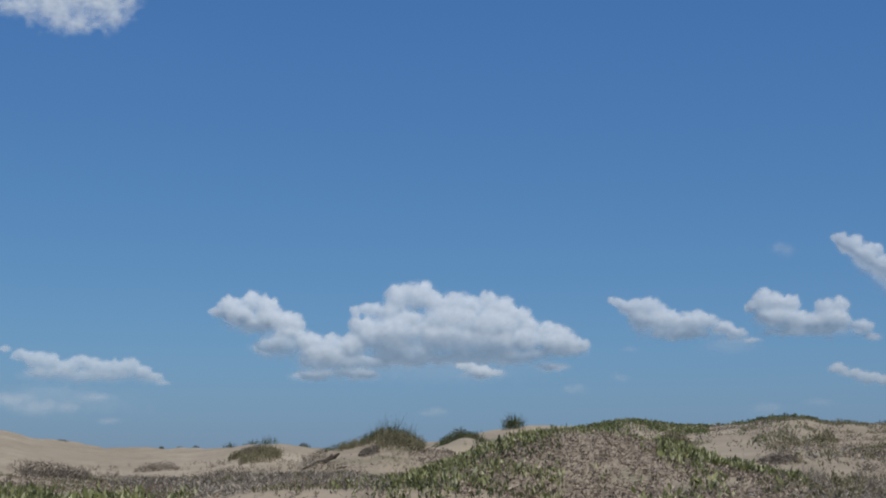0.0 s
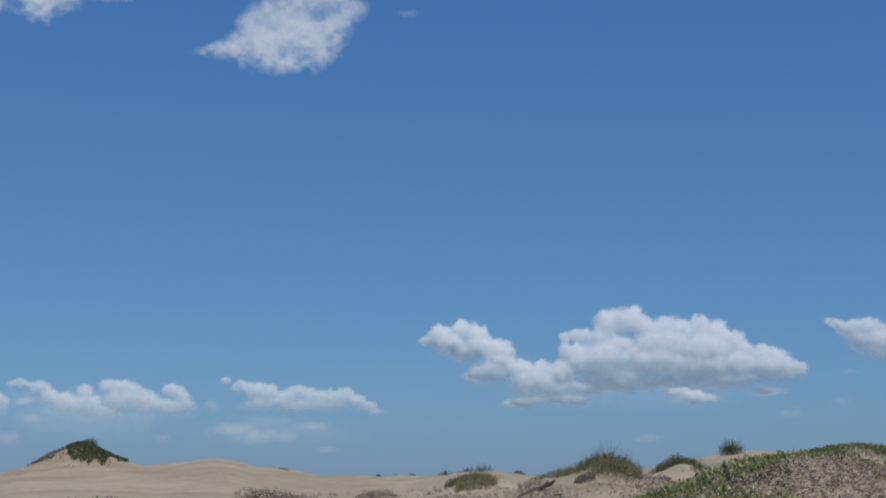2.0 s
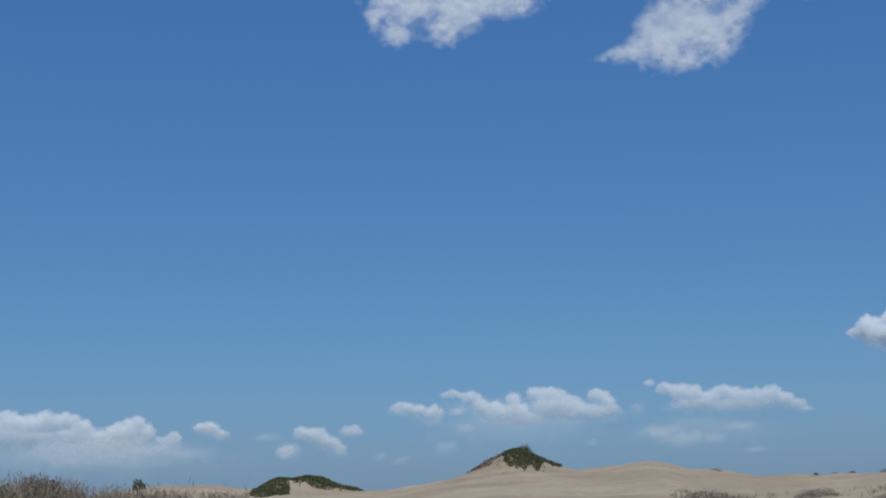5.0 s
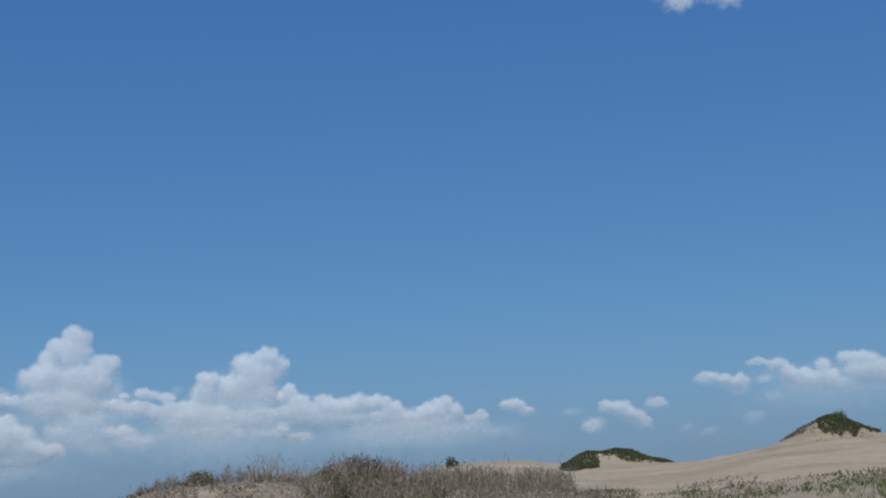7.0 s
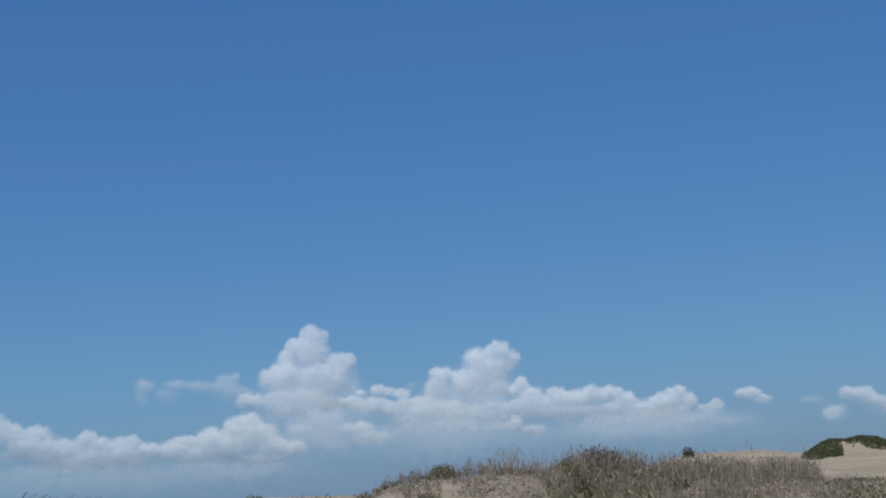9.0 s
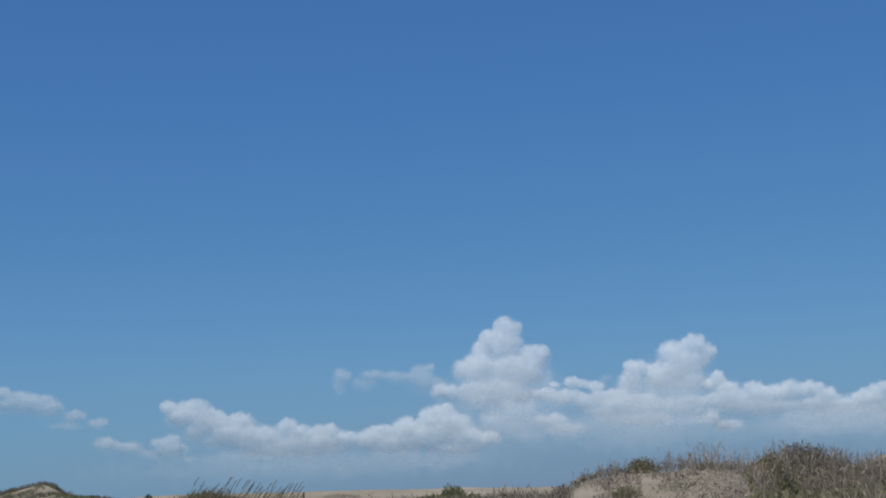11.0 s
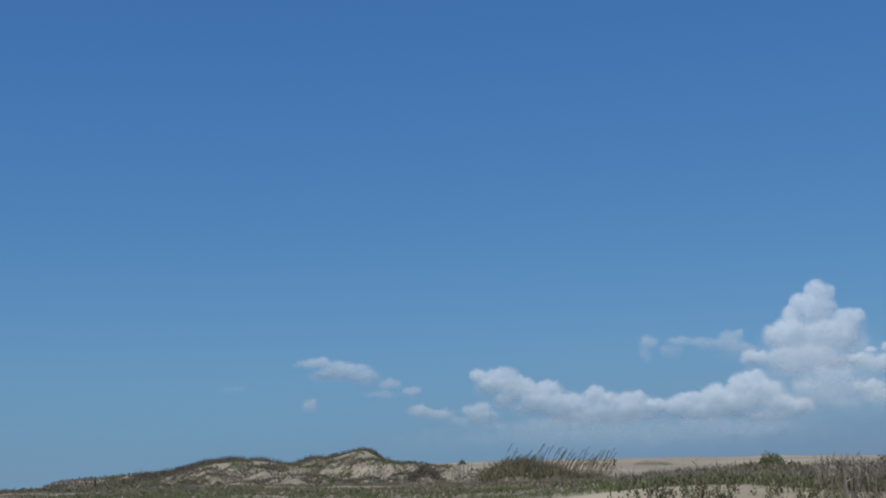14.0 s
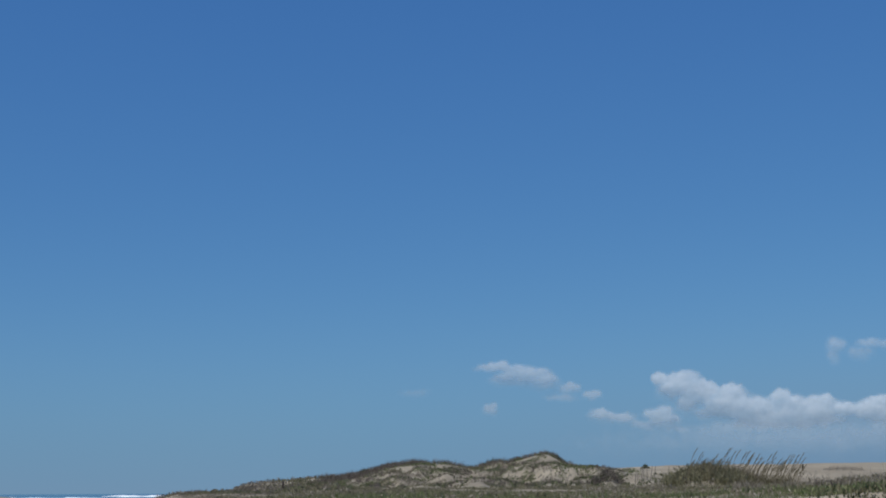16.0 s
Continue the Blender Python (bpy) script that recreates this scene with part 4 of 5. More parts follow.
for k, (b, r, width, tall) in enumerate(((65.0, 57.0, 2.6, 0.75), (64.2, 56.5, 3.0, 0.95), (63.5, 57.5, 2.2, 0.8), (64.5, 56.8, 2.4, 0.85))):     # grass on the mound of sea oats
    clump("grass_clump", "dense olive-brown dune grass on a mound", "grass", "mound grass", BRUSH if k > 1 else OLIVE, b, r, width, tall, 1600, 300 + k, "grass", thin=0.10)
for k in range(24):          # low bushes before the seaward dunes
    b = crest_rng.uniform(69.5, 82)
    clump("shrub", "low dull bush on the flats before the seaward dunes", "shrub", "flats bushes", crest_rng.choice((BRUSH, OLIVE, DARK, OLIVE)), b, crest_rng.uniform(100, 128),
          crest_rng.uniform(1.6, 4.2), crest_rng.uniform(0.22, 0.45), 420, 320 + k, leaf=0.3)


# ---- single things ----


def tube(points, radii, sides=6):
    """Vertices and quads of a round bar along points."""
    verts, faces = [], []
    pts = [Vector(p) for p in points]
    for i, (p, r) in enumerate(zip(pts, radii)):
        way = (pts[min(i + 1, len(pts) - 1)] - pts[max(i - 1, 0)]).normalized()
        u = way.orthogonal().normalized()
        w = way.cross(u)
        for k in range(sides):
            a = 2 * math.pi * k / sides
            verts.append(tuple(p + (u * math.cos(a) + w * math.sin(a)) * r))
    for i in range(len(pts) - 1):
        for k in range(sides):
            n = (k + 1) % sides
            faces.append((i * sides + k, i * sides + n, (i + 1) * sides + n, (i + 1) * sides + k))
    return verts, faces


def ground_pose(b, r, sink=0.0, turn=0.0):
    x, y = xy(b, r)
    return pose(float(x), float(y), float(height(b, r)) - sink, 0, 0, turn)


def sea_oat(tall, bow, seed):
    """One sea oat: a bowed stalk, a drooping seed head and a few long leaves."""
    rng = np.random.default_rng(seed)
    root = new("sea_oat")
    tagged(root, "tall straw-coloured sea oat leaning in the wind", "grass", "sea oats")
    line = [(bow * (0.75 * t + 0.25 * t * t), 0, tall * t * (1 - 0.05 * t * t)) for t in np.linspace(0, 1, 7)]
    stalk = part("stalk", mesh_of("stalk", *tube(line, np.linspace(0.011, 0.006, 7), 5), OAT, True), root)
    top = np.array(line[-1])
    n = 34
    s = rng.uniform(-0.5, 1, n)
    base = np.array(line[-2]) * (1 - s[:, None]) + top * s[:, None] + np.stack([0.05 * s, rng.normal(0, 0.010, n), 0.06 * s - 0.03 * s * s], 1)
    aim = aims(n, 40, rng) * 0.45 + np.array([0.45, 0, 0.8])
    aim /= np.linalg.norm(aim, axis=1, keepdims=True)
    part("seed_head", blades_mesh("seed_head", leaves(base, aim, rng.uniform(0.05, 0.09, n), rng.uniform(0.014, 0.022, n), rng), OAT), stalk, "drooping brown seed head")
    for k in range(4):
        a = rng.uniform(0, 2 * math.pi)
        out, up = rng.uniform(0.15, 0.35), tall * rng.uniform(0.35, 0.6)
        leaf_line = [(math.cos(a) * out * t * t, math.sin(a) * out * t * t, up * t * (1 - 0.25 * t)) for t in np.linspace(0, 1, 5)]
        part("leaf", mesh_of("leaf", *tube(leaf_line, [0.009, 0.011, 0.009, 0.006, 0.002], 3), OLIVE, True), root)
    return root


oat_rng = random.Random(4)
models = [sea_oat(1.3, 0.40, 1), sea_oat(1.45, 0.52, 2), sea_oat(1.15, 0.28, 3)]
OAT_ROWS = [(65.5, 63.8, 44), (63.6, 61.2, 96)]        # two stands: bearings, number of stalks
placed = 0
for b0, b1, count in OAT_ROWS:
    for k in range(count):
        b = b0 + (b1 - b0) * (k + oat_rng.random()) / count
        spot = ground_pose(b, oat_rng.uniform(54.5, 58.5), 0.03, 62 + oat_rng.uniform(-25, 25)) @ Matrix.Diagonal((1, 1, oat_rng.uniform(0.66, 1.0), 1))
        if placed < 3:
            models[placed].matrix_world = spot
        else:
            copy_thing(models[oat_rng.randrange(3)], spot)
        placed += 1


def picket(b, r, tall, lean, turn):
    """A weathered fence picket, pushed over by the sand."""
    ob = new("fence_picket", mesh_of("fence_picket", *tube([(0, 0, 0), (0.01, 0, tall * 0.5), (0.03, 0, tall)], [0.05, 0.048, 0.036], 4), SILVER))
    tagged(ob, "grey weathered picket of a half-buried sand fence", "fence picket", "sand fence pickets")
    ob.matrix_world = ground_pose(b, r, 0.12) @ pose(0, 0, 0, 0, lean, turn)


post_rng = random.Random(9)
for k in range(11):
    picket(71.05 - 0.098 * k, 121 + 0.6 * k, 1.25 * post_rng.uniform(0.8, 1.1), post_rng.uniform(6, 15), 72)
for k in range(7):
    picket(67.35 - 0.125 * k, 116 + 0.8 * k, 1.5 * post_rng.uniform(0.8, 1.1), post_rng.uniform(-4, 8), 70)


def post(b, r, tall, width):
    ob = new("wooden_post", mesh_of("wooden_post", *tube([(0, 0, 0), (0, 0, tall * 0.6), (0.03, 0.02, tall)], [width, width * 0.95, width * 0.8], 7), WOOD))
    tagged(ob, "dark wooden post standing in the sand", "post", "posts")
    ob.matrix_world = ground_pose(b, r, 0.15)


post(60.85, 150, 0.9, 0.10)
post(81.33, 150, 1.2, 0.13)
post(84.0, 205, 0.9, 0.35)


def driftwood(b, r, length, thick, turn, tip, label, seed):
    rng = random.Random(seed)
    n = 8
    line = [(length * (i / (n - 1) - 0.5), rng.uniform(-0.03, 0.03) * length, rng.uniform(-0.02, 0.03) * length) for i in range(n)]
    fat = [thick * f * rng.uniform(0.85, 1.15) for f in (0.5, 0.85, 1.0, 1.05, 0.95, 0.9, 0.7, 0.35)]
    verts, faces = tube(line, fat, 8)
    root = new("driftwood_log")
    tagged(root, label, "driftwood", "driftwood")
    part("trunk", mesh_of("trunk", verts, faces, WOOD, True), root)
    for k in range(1 if length > 1 else 0):
        at = line[5]
        tw, tf = tube([at, (at[0] + 0.08 * length, at[1] - 0.04 * length, at[2] + 0.05 * length), (at[0] + 0.12 * length, at[1] - 0.06 * length, at[2] + 0.07 * length)], [thick * 0.4, thick * 0.3, thick * 0.12], 5)
        part("branch_stub", mesh_of("branch_stub", tw, tf, WOOD, True), root)
    root.matrix_world = ground_pose(b, r, -thick * 0.4) @ pose(0, 0, 0, 0, tip, turn)


driftwood(4.9, 45.2, 1.25, 0.08, 8, -24, "dark driftwood log lying on a sandy slope", 1)
driftwood(4.1, 43.8, 0.35, 0.035, 30, -10, "short dark piece of driftwood on sand", 2)


def scrap(b, r, size, seed):
    """A small white bit: bleached shell, litter, and in one cluster flowers."""
    rng = random.Random(seed)
    bm = bmesh.new()
    bmesh.ops.create_icosphere(bm, subdivisions=2, radius=size)
    for v in bm.verts:
        v.co *= 0.75 + 0.5 * noise.noise(v.co / size * 1.3 + Vector((seed, 0, 0)))
        v.co.z *= 0.6
    me = bpy.data.meshes.new("shell")
    bm.to_mesh(me)
    bm.free()
    me.materials.append(SHELL)
    ob = new("shell", me)
    tagged(ob, "small bleached white bit lying on the sand", "shell", "shells")
    ob.matrix_world = ground_pose(b, r, -size * 0.35, rng.uniform(0, 360))


# those at bearings 68 to 71 stand in for small white flowers
for k, (b, r, size) in enumerate(((-11.31, 21.8, 0.06), (-12.28, 21.9, 0.032), (-11.49, 10.5, 0.03), (-13.77, 15.3, 0.03), (-15.0, 12.3, 0.032), (-14.4, 12.0, 0.022), (11.55, 14.3, 0.032), (15.46, 28.8, 0.045), (-7.4, 49.0, 0.07), (-9.0, 36.5, 0.05),
                                  (7.75, 53.0, 0.06), (68.9, 60, 0.07), (68.7, 62, 0.07), (58.0, 11.5, 0.02), (72.4, 30.0, 0.045), (75.3, 28.0, 0.04), (69.3, 47, 0.05), (69.0, 50, 0.055), (69.8, 52, 0.05), (68.4, 55, 0.05), (70.4, 48, 0.045))):
    scrap(b, r, size, k)

# ---- clouds ----


def puffs(x, y, seed):
    """Round heads crowding one another, 0 in the creases to 1 on the heads."""
    i0, j0 = np.floor(x), np.floor(y)
    best = np.zeros_like(x)
    for di in (-1, 0, 1):
        for dj in (-1, 0, 1):
            i, j = i0 + di, j0 + dj
            dx, dy = x - i - hashed(i, j, seed), y - j - hashed(i, j, seed + 2.7)
            wide = 0.55 + 0.4 * hashed(i, j, seed + 5.1)
            best = np.maximum(best, np.sqrt(np.clip(1 - (dx * dx + dy * dy) / wide ** 2, 0, 1)) * (0.6 + 0.4 * wide))
    return best


def soften(a, reach):
    """The field a, smoothed over `reach` cells either way."""
    for axis in (0, 1):
        pad = [(reach, reach) if k == axis else (0, 0) for k in (0, 1)]
        for _ in range(2):
            c = np.cumsum(np.pad(a, pad, mode="edge"), axis=axis)
            c = np.concatenate([np.zeros_like(np.take(c, [0], axis)), c], axis)
            n = a.shape[axis]
            a = (np.take(c, np.arange(2 * reach + 1, 2 * reach + 1 + n), axis) - np.take(c, np.arange(n), axis)) / (2 * reach + 1)
    return a


def cloud(label, far, lobes, thick, rim, foot, ragged, faint, veil=0.0, hollow=True, relief=1.0, lean=0.2):
    """A cloud `far` metres off: a heap of lobes, swelling front and back if hollow, crisp above, more see-through below
    to imitate shade.
    Lobes: bearing, elevation, half width and half height, all in degrees. thick: how dense its middle is."""
    seed = len(lobes) * 7 + abs(lobes[0][0]) * 10
    step = 0.042
    rng, heads = random.Random(int(seed * 10)), []
    for lb, le, w, h in lobes:
        heads.append((lb, le, w * 0.96, h * 0.94))
        for _ in range(0 if min(w, h) < 0.18 else 3 + int(3 * min(w, 1.2))):    # smaller heads crowd its upper rim
            a, k = rng.uniform(0.1, 3.0), rng.uniform(0.30, 0.52)
            heads.append((lb + w * 0.72 * math.cos(a), le + h * 0.62 * math.sin(a), max(0.7 * k * w, 0.11) + 0.03, max(k * h, 0.1) + 0.02))
    low = [min(a - 1.6 * max(w, 0.3) - 0.15 for a, w in ((l[i], l[i + 2]) for l in lobes)) for i in (0, 1)]
    top = [max(a + 1.6 * max(w, 0.3) + 0.15 for a, w in ((l[i], l[i + 2]) for l in lobes)) for i in (0, 1)]
    b, e = np.meshgrid(np.arange(low[0], top[0], step), np.arange(low[1], top[1], step), indexing="ij")
    wb = b + 0.13 * fbm(b * 1.5, e * 1.5, 4, seed) + 0.10 * fbm(b * 6, e * 6, 4, seed + 3)
    we = e + 0.13 * fbm(b * 1.5 + 40, e * 1.5, 4, seed + 1) + 0.10 * fbm(b * 6 + 40, e * 6, 4, seed + 4)
    heap, weigh, floor_, roof, crest, ball = 0.0, 1e-6, 0.0, 0.0, 0.0, 0.0
    for lb, le, w, h in heads:
        q = np.sqrt(((wb - lb) / w) ** 2 + ((we - le) / h) ** 2)
        heap = heap + np.exp(5.0 * (1 - q))
        up = np.clip(0.5 + 0.5 * (we - le) / h, 0, 1)
        crest = np.maximum(crest, np.clip((1.12 - q) / 0.45, 0, 1) * (0.35 + 0.65 * up))    # each head is more see-through downwards, imitating its shaded underside
        ball = np.maximum(ball, min(w, 1.3 * h) * np.sqrt(np.clip(1.05 - q * q, 0, 1)) * (0.55 + 0.45 * up))
    for lb, le, w, h in lobes:
        near = np.exp(-((b - lb) / (w + 0.3)) ** 2) * w * h
        weigh, floor_, roof = weigh + near, floor_ + near * (le - h), roof + near * (le + h)
    v = np.log(heap + 1e-9) / 5.0 + 0.02
    if relief < 0.1:            # a torn cloud has no heads
        v = soften(np.maximum(v, -1.5), 5) - 0.16
    floor_, roof = floor_ / weigh, roof / weigh
    below = np.clip(1 - (e - floor_) / np.maximum(0.6 * (roof - floor_), 0.22), 0, 1)
    size = float(np.mean([min(w, h * 1.5) for _, _, w, h in lobes]))
    grain = np.clip(0.62 / size, 0.75, 2.2)
    small = puffs(wb * grain * 2.9, we * grain * 3.2, seed + 7)
    tiny = puffs(wb * grain * 6.5 + 0.5 * small, we * grain * 7.0, seed + 12)
    wisp = fbm(b * 3.0, e * 3.8, 5, seed + 9)
    v = v + ragged * ((0.65 * small + 0.35 * tiny - 0.62) * 0.45 * min(relief, 1) * (1 - 0.6 * below) + wisp * (0.26 + 0.20 * below) + 0.22 * below)
    soft = rim + (foot - rim) * below ** 1.2
    dense = np.clip((v + 0.5 * soft) / (1.7 * soft), 0, 1)
    dense = dense * dense * (3 - 2 * dense) * (1 - faint * below ** 1.1)
    crest = soften(crest, 1) * (1 - 0.15 * below) + 0.30 * fbm(b * 1.6, e * 2.0, 4, seed + 31) + 0.35 * fbm(b * 5.0, e * 6.0, 3, seed + 33)
    dense = thick * dense * np.clip(1 - veil * (1 - crest), 0.15, 1)
    deg = far * math.pi / 180
    tall = np.clip(roof - floor_, 0.3, 2.4)
    body_ = np.clip(dense / thick * 1.5, 0, 1)
    core = (soften(body_, 4) + soften(body_, 9) + soften(body_, 18)) / 3
    dome = soften(np.sqrt(np.clip(1.7 * core - 0.7, 0, 1)), 5)
    up = np.clip((e - floor_) / tall, 0, 1.2)
    hang = soften(np.sin(np.clip(up, 0, 1) * 1.9), 5)           # the heads lean out over the base
    knobs = 0.42 * soften(ball, 2) + (0.04 * soften(small, 2) + 0.008 * soften(tiny, 1)) / grain
    swell = relief * deg * (0.30 * tall * dome + lean * soften(tall, 12) * hang + knobs * np.clip(3 * dome, 0, 1))
    # scraps and haze are flat single sheets, so no lower half turns dark
    if not hollow:
        swell = swell * 0.01
    mid = lobes[0]
    origin = Vector((*xy(mid[0], far), far * math.tan(radians(mid[1])) + EYE))
    n = b.size
    ids = np.arange(n).reshape(b.shape)
    quads = np.stack([ids[:-1, :-1], ids[1:, :-1], ids[1:, 1:], ids[:-1, 1:]], -1).reshape(-1, 4)
    quads = quads[dense.ravel()[quads].max(1) > 0.012]
    verts, faces = [], []
    for way, bulge in ((-1, 1.0), (1, 0.6))[:2 if hollow else 1]:
        r = far + way * (swell * bulge + 1.0)
        x, y = xy(b, r)
        verts.append(np.stack([x - origin.x, y - origin.y, r * np.tan(np.radians(e)) + EYE - origin.z], -1).reshape(-1, 3))
        faces.append((quads if way > 0 else quads[:, ::-1]) + (n if way > 0 else 0))
    used = np.unique(np.concatenate([f.ravel() for f in faces]))
    back = np.full(2 * n, -1)
    back[used] = np.arange(len(used))
    ob = new("cloud", mesh_of("cloud", np.concatenate(verts)[used], back[np.concatenate(faces)], CLOUD, True))
    ob.location = origin
    mark = ob.data.attributes.new("dense", "FLOAT", "POINT")
    mark.data.foreach_set("value", np.concatenate([dense.ravel()] * 2)[used].astype(np.float32))
    return tagged(ob, label, "cloud", "clouds")


CUMULUS = []
heap = [(9.19, 7.18, 0.36, 0.18), (8.75, 7.43, 0.5, 0.45), (8.4, 7.1, 0.63, 0.5), (7.73, 7.67, 0.5, 0.41), (7.27, 7.45, 0.5, 0.5), (7.04, 7.0, 0.64, 0.5), (6.08, 6.78, 0.46, 0.41), (6.47, 6.84, 0.57, 0.41), (7.71, 6.7, 0.91, 0.32), (6.35, 6.39, 0.68, 0.32), (6.79, 5.86, 0.86, 0.45), (7.47, 5.81, 0.23, 0.18), (5.31, 5.98, 0.57, 0.41), (4.51, 5.94, 0.64, 0.41), (5.19, 5.3, 0.64, 0.41), (4.28, 5.3, 0.57, 0.36), (4.85, 5.57, 0.92, 0.55), (5.19, 4.73, 1.03, 0.2), (3.36, 4.73, 0.64, 0.23), (4.05, 4.85, 0.57, 0.18), (3.78, 5.87, 0.57, 0.5), (5.66, 6.07, 0.57, 0.36), (3.36, 5.26, 1.15, 0.27)]
heap += [(3.6, 7.31, 0.23, 0.23), (3.02, 7.43, 0.51, 0.27), (3.37, 6.67, 0.51, 0.5), (2.91, 6.21, 0.64, 0.5), (2.22, 7.24, 0.42, 0.46), (1.87, 7.81, 0.58, 0.6), (1.06, 7.93, 0.81, 0.62), (0.36, 7.69, 0.58, 0.5), (1.52, 6.85, 0.58, 0.5), (0.83, 6.55, 0.51, 0.41), (2.22, 6.21, 1.38, 0.87), (-0.45, 7.53, 0.69, 0.5), (-1.02, 7.41, 0.58, 0.5), (-1.77, 7.63, 0.46, 0.46), (-2.29, 7.28, 0.65, 0.55), (-2.98, 7.04, 0.55, 0.55)]
heap += [(-3.43, 6.58, 0.37, 0.5), (-0.32, 6.89, 1.16, 0.69), (-1.94, 6.64, 1.15, 0.73), (1.53, 5.64, 1.38, 0.41), (-0.09, 6.09, 1.38, 0.69), (-1.7, 5.96, 1.61, 0.64), (-3.31, 6.06, 0.69, 0.5), (-3.07, 5.44, 0.92, 0.27), (-4.15, 6.46, 0.37, 0.41), (-4.81, 6.33, 0.5, 0.41), (-4.57, 5.99, 0.82, 0.5), (-5.48, 5.89, 0.46, 0.25), (-4.91, 5.65, 0.91, 0.23), (-4.32, 5.02, 0.73, 0.16), (1.53, 5.3, 1.84, 0.21), (-1.0, 5.42, 2.53, 0.27), (-2.38, 5.45, 1.83, 0.32)]
CUMULUS.append((2500, heap))
CUMULUS.append((2400, [(-1.57, 4.77, 0.83, 0.27), (-0.89, 5.1, 0.55, 0.16)]))
CUMULUS.append((2500, [(-7.06, 7.59, 0.32, 0.18), (-7.69, 7.35, 0.54, 0.34), (-8.37, 7.33, 0.63, 0.41), (-7.9, 6.77, 0.41, 0.5), (-8.8, 6.75, 0.9, 0.54), (-10.04, 6.67, 0.74, 0.41), (-10.49, 6.77, 0.62, 0.36), (-11.25, 6.41, 0.53, 0.31), (-11.69, 6.18, 0.49, 0.27), (-9.46, 6.24, 1.23, 0.23), (-12.34, 5.93, 0.35, 0.11)]))
CUMULUS.append((2300, [(-12.4, 7.21, 0.31, 0.27), (-12.85, 7.48, 0.4, 0.45), (-13.61, 7.39, 0.61, 0.38), (-14.05, 7.33, 0.3, 0.29), (-13.47, 6.72, 1.04, 0.45), (-14.55, 6.46, 1.03, 0.4), (-15.23, 7.1, 0.39, 0.38), (-15.77, 7.19, 0.41, 0.33), (-15.52, 6.54, 0.73, 0.53), (-16.58, 6.28, 0.4, 0.37), (-16.98, 5.89, 0.29, 0.15), (-14.32, 6.18, 1.5, 0.22)]))
CUMULUS.append((3000, [(-15.92, 9.84, 0.26, 0.2), (-16.33, 9.49, 0.41, 0.4), (-16.84, 8.97, 0.55, 0.53), (-17.17, 9.29, 0.42, 0.26), (-17.49, 8.5, 0.55, 0.57), (-18.01, 8.08, 0.67, 0.65)]))
CUMULUS.append((2100, [(-15.64, 4.73, 0.38, 0.18), (-16.16, 4.54, 0.46, 0.15), (-16.79, 4.34, 0.46, 0.22), (-17.33, 4.24, 0.29, 0.2)]))
WISPY = []
WISPY.append((1600, [(18.67, 18.81, 0.43, 0.11), (18.07, 18.95, 0.43, 0.22), (17.36, 18.97, 0.52, 0.33), (16.61, 19.59, 0.61, 0.73), (15.87, 20.21, 0.82, 0.73), (16.05, 19.11, 1.0, 0.58), (14.96, 19.69, 1.0, 0.99), (15.39, 18.35, 0.74, 0.27), (14.04, 19.4, 0.76, 0.79), (13.32, 19.78, 0.51, 0.61), (12.82, 20.28, 0.46, 0.39), (12.23, 20.55, 0.27, 0.2), (13.74, 18.75, 0.51, 0.26), (14.41, 20.97, 1.51, 0.57), (12.77, 21.04, 0.81, 0.39)]))
WISPY.append((1600, [(28.36, 20.7, 0.27, 0.4), (27.75, 21.19, 0.58, 0.4), (27.36, 19.91, 0.53, 0.31), (27.03, 21.02, 0.53, 0.58), (26.37, 21.08, 0.63, 0.49), (25.23, 20.21, 0.48, 0.49), (25.67, 19.88, 0.43, 0.16), (24.97, 20.88, 0.73, 0.62), (24.25, 20.41, 0.39, 0.31), (23.75, 21.07, 0.92, 0.45), (22.54, 20.98, 0.68, 0.33), (21.93, 21.12, 0.48, 0.31), (24.94, 21.99, 2.92, 0.66)]))
HAZY = []
HAZY.append((2800, [(17.34, 5.68, 0.28, 0.13), (16.69, 5.35, 0.39, 0.27), (16.16, 5.23, 0.49, 0.32), (15.62, 5.17, 0.44, 0.35), (14.97, 4.96, 0.52, 0.27), (14.33, 5.19, 0.5, 0.3), (13.79, 4.98, 0.53, 0.32), (13.13, 4.95, 0.51, 0.33), (12.54, 5.0, 0.4, 0.38), (12.14, 4.78, 0.4, 0.33), (11.7, 4.58, 0.43, 0.19), (11.29, 4.39, 0.3, 0.11), (15.39, 4.71, 1.26, 0.24), (13.88, 4.65, 1.59, 0.24)]))
HAZY.append((2900, [(27.32, 4.9, 0.53, 0.22), (26.7, 4.72, 0.35, 0.27), (26.15, 4.58, 0.43, 0.38), (25.28, 5.42, 0.57, 0.16), (24.61, 5.28, 0.46, 0.27), (24.28, 5.03, 0.3, 0.25), (25.16, 4.75, 0.35, 0.16), (23.94, 4.77, 0.6, 0.33), (23.38, 4.5, 0.71, 0.33), (22.82, 5.1, 0.33, 0.33), (22.71, 4.56, 0.6, 0.44), (22.15, 4.32, 0.6, 0.25), (21.81, 5.31, 0.5, 0.3), (21.24, 5.25, 0.53, 0.33), (20.68, 4.97, 0.5, 0.3), (21.13, 4.75, 1.05, 0.44), (19.43, 5.2, 0.44, 0.25), (19.09, 4.92, 0.33, 0.28), (19.77, 4.5, 1.25, 0.33)]))
HAZY.append((3000, [(31.4, 3.92, 0.41, 0.24), (30.88, 3.83, 0.62, 0.32), (30.34, 3.55, 0.52, 0.32), (29.91, 3.24, 0.28, 0.24), (32.01, 3.2, 0.46, 0.29)]))
HAZY.append((3000, [(29.4, 3.99, 0.51, 0.22)]))
